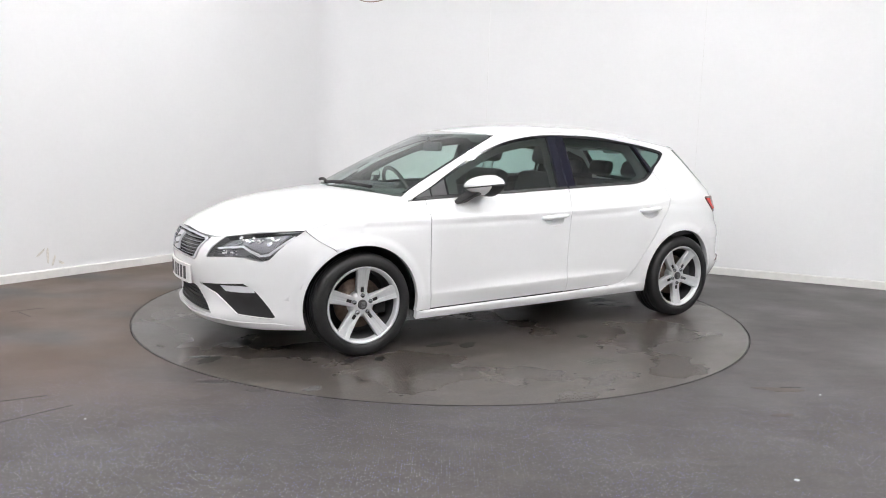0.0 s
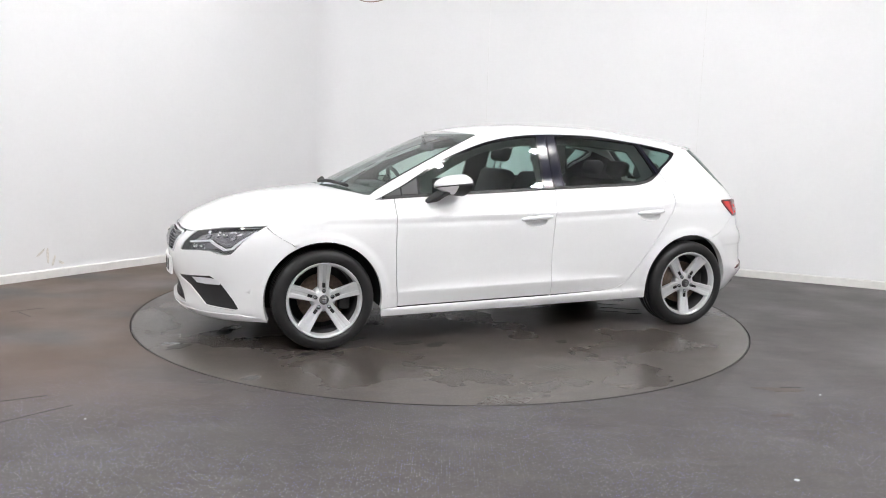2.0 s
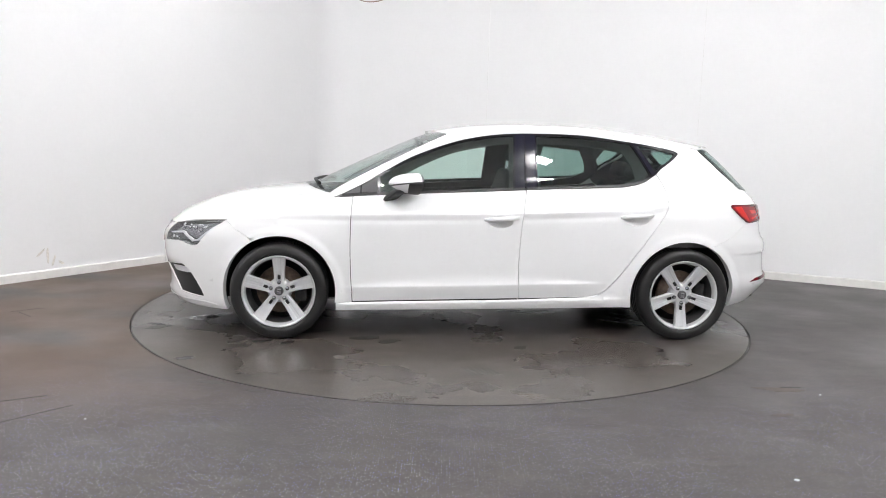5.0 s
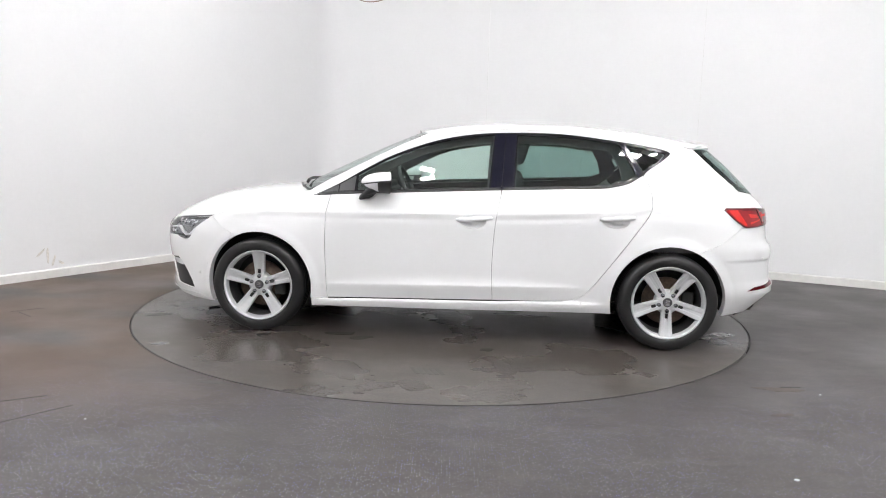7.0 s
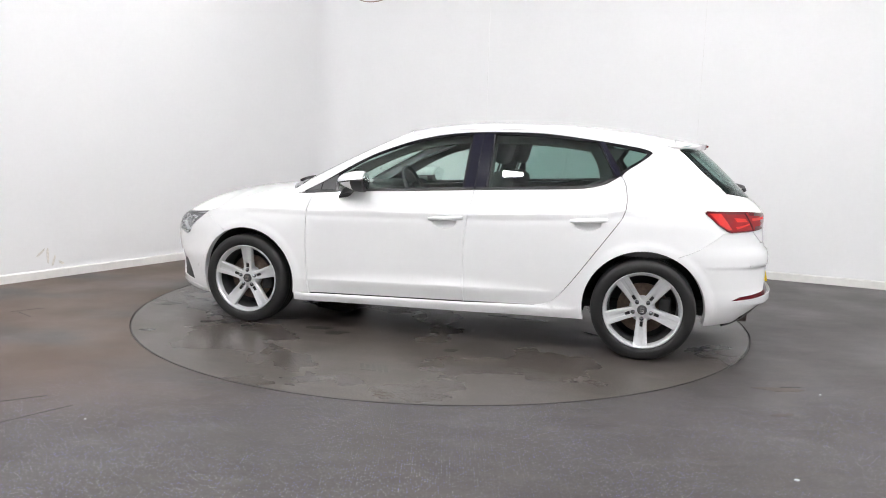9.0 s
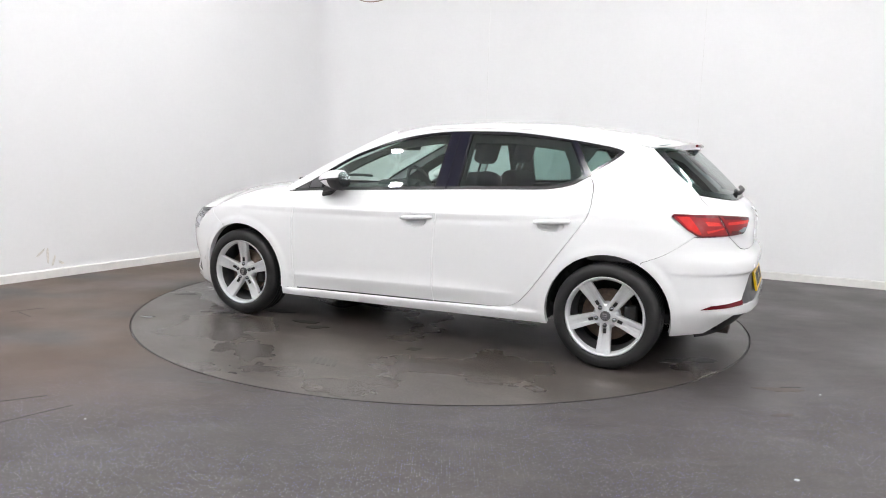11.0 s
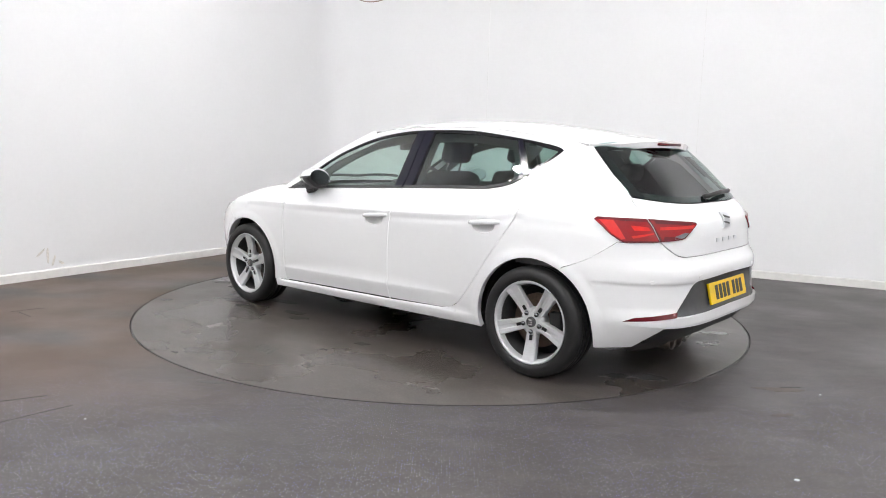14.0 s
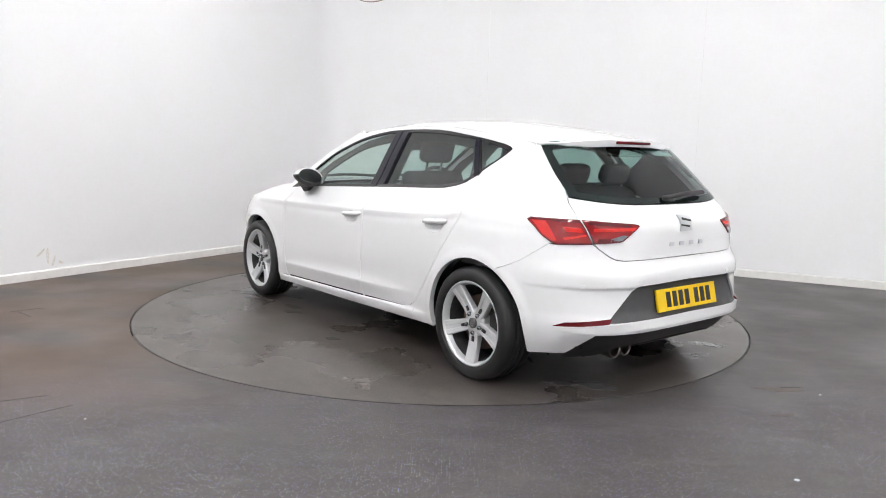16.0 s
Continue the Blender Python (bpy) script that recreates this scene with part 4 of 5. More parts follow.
def build_front():
    g = GAPW
    lamp = [(1.968, 0.6995), (1.92, 0.708), (1.813, 0.726), (1.70, 0.740), (1.606, 0.748), (1.655, 0.675), (1.703, 0.597), (1.718, 0.580), (1.752, 0.570), (1.79, 0.577), (1.836, 0.590), (1.90, 0.588), (2.037, 0.574)]
    grille = [(2.300, 0.698), (2.20, 0.696), (2.075, 0.684), (2.06, 0.674), (2.118, 0.560), (2.135, 0.551), (2.20, 0.557), (2.300, 0.560)]
    bumper_top = [(1.604, 0.747)] + [(u, z) for u, z in lamp[5:]] + [(2.041, 0.577), (1.973, 0.6995), (2.0, 0.694), (2.034, 0.688), (2.055, 0.690), (2.055, 0.674), (2.113, 0.557), (2.132, 0.546), (2.20, 0.552), (2.300, 0.555)]
    bottom = [(2.300, 0.170), (2.10, 0.165), (1.90, 0.165), (1.75, 0.168), (1.586, 0.172)]
    arch_u = arc(HUB_F, 0.305, AF, -22, 62, 20)

    arch_u = [(front_x(x, z), z) for x, z in arch_u]
    left = bumper_top
    lowhalf = bottom + [(front_x(1.648, 0.172), 0.172)] + arch_u + [(1.450, 0.6445), (1.521, 0.691)]
    ring_pts = lowhalf + left                       # from the bottom middle, out and up to the top middle
    outline = ring_pts + over_f(ring_pts)[1:-1]
    fog = [(2.115, 0.410), (1.842, 0.440), (1.800, 0.412), (1.700, 0.250), (1.716, 0.243), (1.887, 0.258), (2.015, 0.362), (2.105, 0.395)]
    intake_half = [(2.300, 0.392), (2.167, 0.388), (2.145, 0.375), (2.040, 0.238), (2.16, 0.236), (2.300, 0.240)]
    intake = intake_half + over_f(intake_half)[1:-1]
    bm = bmesh.new()
    panel_mesh(bm, outline, ring, holes=(fog, over_f(fog), intake), thick=0.035, step=0.025)
    bumper = part("front_bumper", bm, PAINT, CAR, "white front bumper with dark intakes")
    for pts in (fog, over_f(fog)):
        bm = bmesh.new()
        panel_mesh(bm, pts, ring, lift=-0.010, thick=0.0)
        part("fog_panel", bm, BLACK, bumper, "black plastic insert")
    fl = [(1.978, 0.412), (1.880, 0.420), (1.803, 0.420), (1.797, 0.404), (1.800, 0.386), (1.87, 0.382), (1.952, 0.382)]
    for pts in (fl, over_f(fl)):
        bm = bmesh.new()
        panel_mesh(bm, pts, ring, lift=-0.008, thick=0.02)
        part("fog_lamp", bm, WHITELENS, bumper, "silver fog lamp")
    bm = bmesh.new()
    panel_mesh(bm, intake, ring, lift=-0.033, thick=0.0)
    for k in range(7):
        z = 0.252 + k * 0.021
        panel_mesh(bm, [(2.06 + k * 0.012, z), (2.54 - k * 0.012, z), (2.54 - k * 0.012, z + 0.006), (2.06 + k * 0.012, z + 0.006)], ring, lift=-0.02, thick=0.012)
    part("lower_grille", bm, BLACK, bumper, "black lower grille with fine bars")
    # front splitter edge
    bm = bmesh.new()
    half = [(1.62, 0.200), (1.70, 0.214), (1.886, 0.212), (2.043, 0.214), (2.300, 0.222)]
    lower = [(2.300, 0.185), (2.043, 0.182), (1.886, 0.180), (1.70, 0.186), (1.62, 0.194)]
    o = half + over_f(half)[1:] + over_f(lower) + lower[1:]
    panel_mesh(bm, o, ring, lift=0.003, thick=0.01)
    part("splitter", bm, PAINT, bumper, "white lip along the bumper's lower edge")
    # headlights
    for k, pts in enumerate((lamp, over_f(lamp))):
        m = (lambda q: q) if k == 0 else over_f
        bm = bmesh.new()
        panel_mesh(bm, pts, ring, lift=-0.045, thick=-0.042)
        h = part("headlight", bm, LAMPDARK, CAR, "angular headlight with a white light strip")
        bm = bmesh.new()
        panel_mesh(bm, pts, ring, lift=-0.001, thick=0.0)
        part("lens", bm, CLEAR, h, "clear plastic lens")
        bm = bmesh.new()
        drl = [(1.985, 0.640), (1.851, 0.661), (1.760, 0.606), (1.722, 0.616), (1.640, 0.722), (1.632, 0.716), (1.716, 0.604), (1.762, 0.594), (1.853, 0.650), (1.975, 0.631)]
        panel_mesh(bm, m(drl), ring, lift=-0.012, thick=0.02)
        part("light_strip", bm, WHITELENS, h, "white light strip")
        bm = bmesh.new()
        panel_mesh(bm, m([(1.965, 0.652), (1.92, 0.699), (1.80, 0.718), (1.66, 0.730), (1.72, 0.63), (1.758, 0.616), (1.85, 0.672)]), ring, lift=-0.03, thick=0.01)
        part("reflector", bm, LAMPIN, h, "grey reflector bowl")
        bm = bmesh.new()
        panel_mesh(bm, m([(1.945, 0.585), (1.945, 0.630), (1.85, 0.640), (1.80, 0.61), (1.84, 0.597)]), ring, lift=-0.028, thick=0.01)
        part("reflector", bm, LAMPIN, h, "grey reflector bowl")
        for cu, cz, r in ((1.885, 0.682, 0.013), (1.835, 0.690, 0.012), (1.785, 0.690, 0.012), (1.735, 0.676, 0.013), (1.895, 0.612, 0.010), (1.925, 0.608, 0.009)):
            bm = bmesh.new()
            cu = cu if k == 0 else 2 * MID_F - cu
            panel_mesh(bm, [(cu + 0.9 * r * math.cos(a), cz + r * math.sin(a)) for a in [i * math.pi / 8 for i in range(16)]], ring, lift=-0.020, thick=0.012)
            part("projector", bm, DARKCHROME, h, "small chrome projector")
        # White chips paint the sparkle of light inside the headlight.
        rng = random.Random(5)
        for j in range(26):
            cu, cz = (1.70 + 0.20 * rng.random(), 0.688 + 0.022 * rng.random()) if j < 18 else (1.87 + 0.075 * rng.random(), 0.603 + 0.020 * rng.random())
            r = 0.0025 + 0.0035 * rng.random()
            bm = bmesh.new()
            panel_mesh(bm, m([(cu - r, cz - r), (cu + r * 1.6, cz - r * 0.5), (cu + r, cz + r), (cu - r * 0.6, cz + r * 0.8)]), ring, lift=-0.010, thick=0.004)
            part("painted_glint", bm, WHITELENS, h)
    # upper grille
    full = grille + over_f(grille)[1:-1]
    bm = bmesh.new()
    panel_mesh(bm, full, ring, lift=-0.02, thick=0.0)
    gr = part("grille", bm, GLOSSBLACK, CAR, "black grille with chrome surround and thin bars")
    for k in range(6):
        z = 0.572 + k * 0.020
        w = 2.30 - (0.165 + 0.055 * (z - 0.56) / 0.12)
        bm = bmesh.new()
        panel_mesh(bm, [(w, z), (4.6 - w, z), (4.6 - w, z + 0.0035), (w, z + 0.0035)], ring, lift=-0.006, thick=0.014)
        part("bar", bm, DARKCHROME, gr)
    bm = bmesh.new()
    inner = [(2.30 + (u - 2.30) * 0.94, 0.627 + (z - 0.627) * 0.87) for u, z in full]
    panel_mesh(bm, full, ring, holes=(inner,), lift=0.003, thick=0.02)
    part("surround", bm, CHROME, gr, "chrome surround")
    badge(gr, lambda x, z: (front_u(-0.052 * x, 0.628), 0.628 + 0.050 * z), 0.008)
    # blank white number plate
    bm = bmesh.new()
    plate = []
    for y, z in ((0.26, 0.395), (-0.26, 0.395), (-0.26, 0.505), (0.26, 0.505)):
        plate.append((y, z))
    panel_mesh(bm, plate, lambda y, z: (nose(0.45) + 0.022 - 0.42 * y * y, y, z), thick=0.012, flip=False)
    pl = part("number_plate", bm, PLATEWHITE, CAR, "white front number plate")
    for i in range(7):
        y = 0.20 - 0.062 * i - (0.03 if i > 3 else 0)
        bm = bmesh.new()
        panel_mesh(bm, [(y, 0.412), (y - 0.034, 0.412), (y - 0.034, 0.488), (y, 0.488)], lambda y, z: (nose(0.45) + 0.022 - 0.42 * y * y, y, z), thick=0.002, lift=0.002)
        part("bar", bm, INK, pl)


BADGE_OUT = [(-1, 1), (1, 1), (0.92, 0.1), (1, -1), (-1, -1), (-0.92, -0.1)]
BADGE_CUT = [[(-0.6, 0.62), (0.95, 0.30), (0.95, 0.12), (-0.6, 0.36)], [(-0.95, -0.12), (0.6, -0.36), (0.6, -0.62), (-0.95, -0.30)]]


def badge(parent, place, lift):
    bm = bmesh.new()
    panel_mesh(bm, [place(x, z) for x, z in BADGE_OUT], ring, lift=lift, thick=0.012)
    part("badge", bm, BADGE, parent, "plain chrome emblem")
    for c in BADGE_CUT:
        bm = bmesh.new()
        panel_mesh(bm, [place(x, z) for x, z in c], ring, lift=lift + 0.0015, thick=0.002)
        part("emblem_slot", bm, INK, parent)


def build_rear():
    seam = [(-1.62, 1.263), (-1.69, 1.13), (-1.754, 1.009), (-1.752, 0.921), (-1.80, 0.84), (-1.828, 0.806), (-1.88, 0.765), (-1.936, 0.731), (-1.97, 0.716), (-2.012, 0.709), (-2.10, 0.709), (-2.2, 0.710)]
    win = bow([(-1.628, 1.262), (-1.69, 1.14), (-1.757, 1.012)], 4) + bow([(-1.757, 1.008), (-1.98, 0.985), (-2.12, 0.974), (-2.2, 0.972)], 4) 
    top = [(-2.2, 1.288), (-1.9, 1.286), (-1.75, 1.280), (-1.66, 1.272)]
    hatch_half = [p for p in seam[2:]]
    lower = [(u, z - 0.004) for u, z in win[5:]]
    half = [(-2.2, 0.968)] + lower[::-1] + hatch_half[1:]
    o = half + over_r(half)[1:-1]
    bm = bmesh.new()
    panel_mesh(bm, o, ring, thick=0.03, step=0.025)
    hatch = part("tailgate", bm, PAINT, CAR, "white tailgate with chrome lettering")
    # pane and its dark border
    full = win + over_r(win)[1:] + over_r(top)[:-1] + top
    pane = [(-2.2 + (u + 2.2) * 0.84, 1.128 + (z - 1.128) * 0.80) for u, z in full]
    bm = bmesh.new()
    panel_mesh(bm, full, ring, holes=(pane,), thick=0.01, lift=0.0)
    part("window_border", bm, GLOSSBLACK, hatch, "black border of the rear window")
    bm = bmesh.new()
    panel_mesh(bm, full, ring, thick=0.0, lift=0.004, step=0.025)
    part("rear_window", bm, DARKGLASS, hatch, "dark privacy glass")
    bm = bmesh.new()
    panel_mesh(bm, [(-2.22, 1.248), (-2.40, 1.246), (-2.40, 1.222), (-2.23, 1.224)], ring, thick=0.001, lift=-0.006)
    part("sticker", bm, PAPER, hatch, "pale sticker inside the window")
    # lights on both sides
    outer = [(-1.512, 0.893), (-1.525, 0.903), (-1.765, 0.901), (-1.800, 0.846), (-1.838, 0.789), (-1.665, 0.783), (-1.640, 0.789), (-1.585, 0.823)]
    inner = [(-1.772, 0.901), (-2.015, 0.886), (-2.045, 0.881), (-2.050, 0.872), (-1.985, 0.805), (-1.965, 0.797), (-1.846, 0.789), (-1.807, 0.846)]
    for k in range(2):
        m = (lambda q: q) if k == 0 else over_r
        for pts, name, par in ((outer, "tail_light", CAR), (inner, "tail_light", CAR)):
            bm = bmesh.new()
            panel_mesh(bm, m(pts), ring, lift=0.006, thick=0.02, step=0.02)
            lamp = part(name, bm, REDDARK, par, "red tail light" if pts is outer else "red inner tail light on the tailgate")
            cu, cz = sum(p[0] for p in pts) / len(pts), sum(p[1] for p in pts) / len(pts)
            bm = bmesh.new()
            panel_mesh(bm, m([(cu + (u - cu) * 0.95, cz + (z - cz) * 0.86) for u, z in pts]), ring, lift=0.0070, thick=0.003, step=0.02)
            part("lens_band", bm, RED, lamp)
            if pts is outer:
                bits = (([(-1.535, 0.892), (-1.60, 0.892), (-1.665, 0.800), (-1.645, 0.797), (-1.59, 0.830)], REDBRIGHT), ([(-1.68, 0.868), (-1.765, 0.862), (-1.785, 0.842), (-1.70, 0.842)], REDBRIGHT),
                        ([(-1.69, 0.815), (-1.80, 0.833), (-1.80, 0.826), (-1.70, 0.803)], REDBRIGHT), ([(-1.63, 0.899), (-1.765, 0.897), (-1.77, 0.888), (-1.63, 0.890)], REDDARK))
            else:
                bits = (([(-1.80, 0.893), (-2.01, 0.879), (-2.015, 0.870), (-1.81, 0.880)], REDDARK), ([(-1.92, 0.815), (-1.975, 0.832), (-2.00, 0.829), (-1.975, 0.806), (-1.92, 0.801)], LAMPIN),
                        ([(-1.83, 0.862), (-2.035, 0.868), (-2.02, 0.852), (-1.83, 0.846)], REDBRIGHT), ([(-1.855, 0.797), (-1.955, 0.804), (-1.91, 0.815), (-1.86, 0.815)], REDDARK))
            for q, mat in bits:
                bm = bmesh.new()
                panel_mesh(bm, m(q), ring, lift=0.0082, thick=0.003, step=0.02)
                part("lens_band", bm, mat, lamp)
    # bumper: painted shell, dark centre, reflectors, lip, diffuser
    centre = [(-1.930, 0.411), (-2.062, 0.578), (-2.078, 0.584), (-2.2, 0.592)]
    centre_low = [(-2.2, 0.418), (-2.05, 0.414)]
    seam_q = [(-1.628, 0.7825), (-1.50, 0.6885), (-1.388, 0.634)]

    arch = [(rear_x(x, z), z) for x, z in arc(HUB_R, 0.303, AR, 119, 193, 20)]
    half = [(-2.2, 0.706), (-2.10, 0.705), (-2.01, 0.705), (-1.966, 0.712), (-1.932, 0.727), (-1.876, 0.761), (-1.84, 0.787)] + [(-1.66, 0.781)] + seam_q + arch + [(rear_x(-1.668, 0.222), 0.222), (-1.594, 0.222), (-1.777, 0.240), (-1.83, 0.30), (-1.869, 0.352), (-2.0, 0.352), (-2.2, 0.352)]
    hole = centre + over_r(centre)[1:] + over_r(centre_low)[:-1] + centre_low
    bm = bmesh.new()
    panel_mesh(bm, half + over_r(half)[1:-1], ring, holes=(hole,), thick=0.035, step=0.025)
    bumper = part("rear_bumper", bm, PAINT, CAR, "white rear bumper with a dark centre")
    bm = bmesh.new()
    panel_mesh(bm, hole, ring, lift=-0.012, thick=0.0)
    part("centre_panel", bm, GREY, bumper, "dark grey centre panel")
    lip = [(-1.66, 0.381), (-1.92, 0.404), (-2.05, 0.412), (-2.2, 0.417)]
    lip_low = [(-2.2, 0.372), (-2.05, 0.370), (-1.88, 0.362), (-1.70, 0.366)]
    bm = bmesh.new()
    panel_mesh(bm, lip + over_r(lip)[1:] + over_r(lip_low)[:-1] + lip_low, ring, lift=0.005, thick=0.015)
    part("bumper_lip", bm, PAINT, bumper, "white ledge across the bumper")
    refl = [(-1.652, 0.386), (-1.71, 0.410), (-1.955, 0.431), (-1.932, 0.409), (-1.80, 0.396)]
    for pts in (refl, over_r(refl)):
        bm = bmesh.new()
        panel_mesh(bm, pts, ring, lift=0.004, thick=0.01)
        part("reflector", bm, REDDARK, bumper, "slim red reflector")
    for u, z in ((-1.80, 0.588), (-2.085, 0.605), (2 * MID_R + 2.085, 0.605), (2 * MID_R + 1.80, 0.588)):
        bm = bmesh.new()
        panel_mesh(bm, [(u + 0.013 * math.cos(i * 0.5236), z + 0.010 * math.sin(i * 0.5236)) for i in range(12)], ring, lift=0.0015, thick=0.004)
        part("parking_sensor", bm, FRAME, bumper, "small round parking sensor")
    dif = [(-1.76, 0.235), (-1.83, 0.30), (-1.866, 0.353), (-2.2, 0.353)]
    dif_low = [(-2.2, 0.262), (-2.06, 0.25), (-1.98, 0.20), (-1.80, 0.19)]
    bm = bmesh.new()
    panel_mesh(bm, dif + over_r(dif)[1:] + over_r(dif_low)[:-1] + dif_low, ring, lift=-0.012, thick=0.02)
    part("diffuser", bm, BLACK, bumper, "black plastic diffuser")
    for y in (0.335, 0.42):
        bm = bmesh.new()
        lathe(bm, [(0.036, 0.0), (0.041, -0.003), (0.043, 0.002), (0.043, 0.16), (0.036, 0.16), (0.034, 0.004)], 28, pose(-1.945, y, 0.242, 0, 0, -90), closed=True)
        part("exhaust_pipe", bm, STEEL, CAR, "round steel tailpipe")
    # blank yellow plate
    skin_plate = lambda y, z: (-2.062 + 0.24 * (z - 0.49), y, z)
    bm = bmesh.new()
    panel_mesh(bm, [(0.26, 0.440), (0.26, 0.550), (-0.26, 0.550), (-0.26, 0.440)], skin_plate, thick=0.012, flip=True, lift=0.006)
    pl = part("number_plate", bm, YELLOW, CAR, "yellow rear number plate")
    for i in range(7):
        y = 0.185 - 0.054 * i - (0.03 if i > 3 else 0)
        bm = bmesh.new()
        panel_mesh(bm, [(y, 0.458), (y - 0.036, 0.458), (y - 0.036, 0.534), (y, 0.534)], skin_plate, thick=0.002, lift=0.008, flip=True)
        part("bar", bm, INK, pl)
    badge(hatch, lambda x, z: (rear_u(-0.048 * x, 0.878), 0.878 + 0.040 * z), 0.008)
    for k in range(4):
        bm = bmesh.new()
        y = 0.120 - 0.085 * k
        panel_mesh(bm, [(rear_u(y + a, 0.776), 0.776 + b) for a, b in ((0.019, -0.010), (0.019, 0.010), (-0.019, 0.010), (-0.019, -0.010))], ring, lift=0.003, thick=0.004)
        part("chrome_bar", bm, BADGE, hatch, "small chrome bar")
    bm = bmesh.new()
    panel_mesh(bm, [(rear_u(-0.49 + a, 0.81), 0.81 + b) for a, b in ((0.024, -0.014), (0.018, 0.018), (-0.018, 0.022), (-0.024, -0.010))], ring, lift=0.005, thick=0.006)
    part("emblem", bm, DARKCHROME, hatch, "small chrome emblem")
    # high brake light under the spoiler's edge
    bm = bmesh.new()
    box(bm, -1.672, -1.60, -0.145, 0.145, 1.276, 1.292, 0.006)
    part("brake_light", bm, REDDARK, CAR, "slim red high brake light")
    # rear wiper
    w = new("rear_wiper")
    w.parent = CAR
    bm = bmesh.new()
    tube(bm, [(-1.905, 0.05, 1.0), (-1.925, 0.03, 1.005), (-1.93, -0.1, 1.02), (-1.90, -0.33, 1.025)], 0.013, 8)
    tagged(part("wiper_arm", bm, BLACK, w), "black rear wiper arm")


build_front()
build_rear()


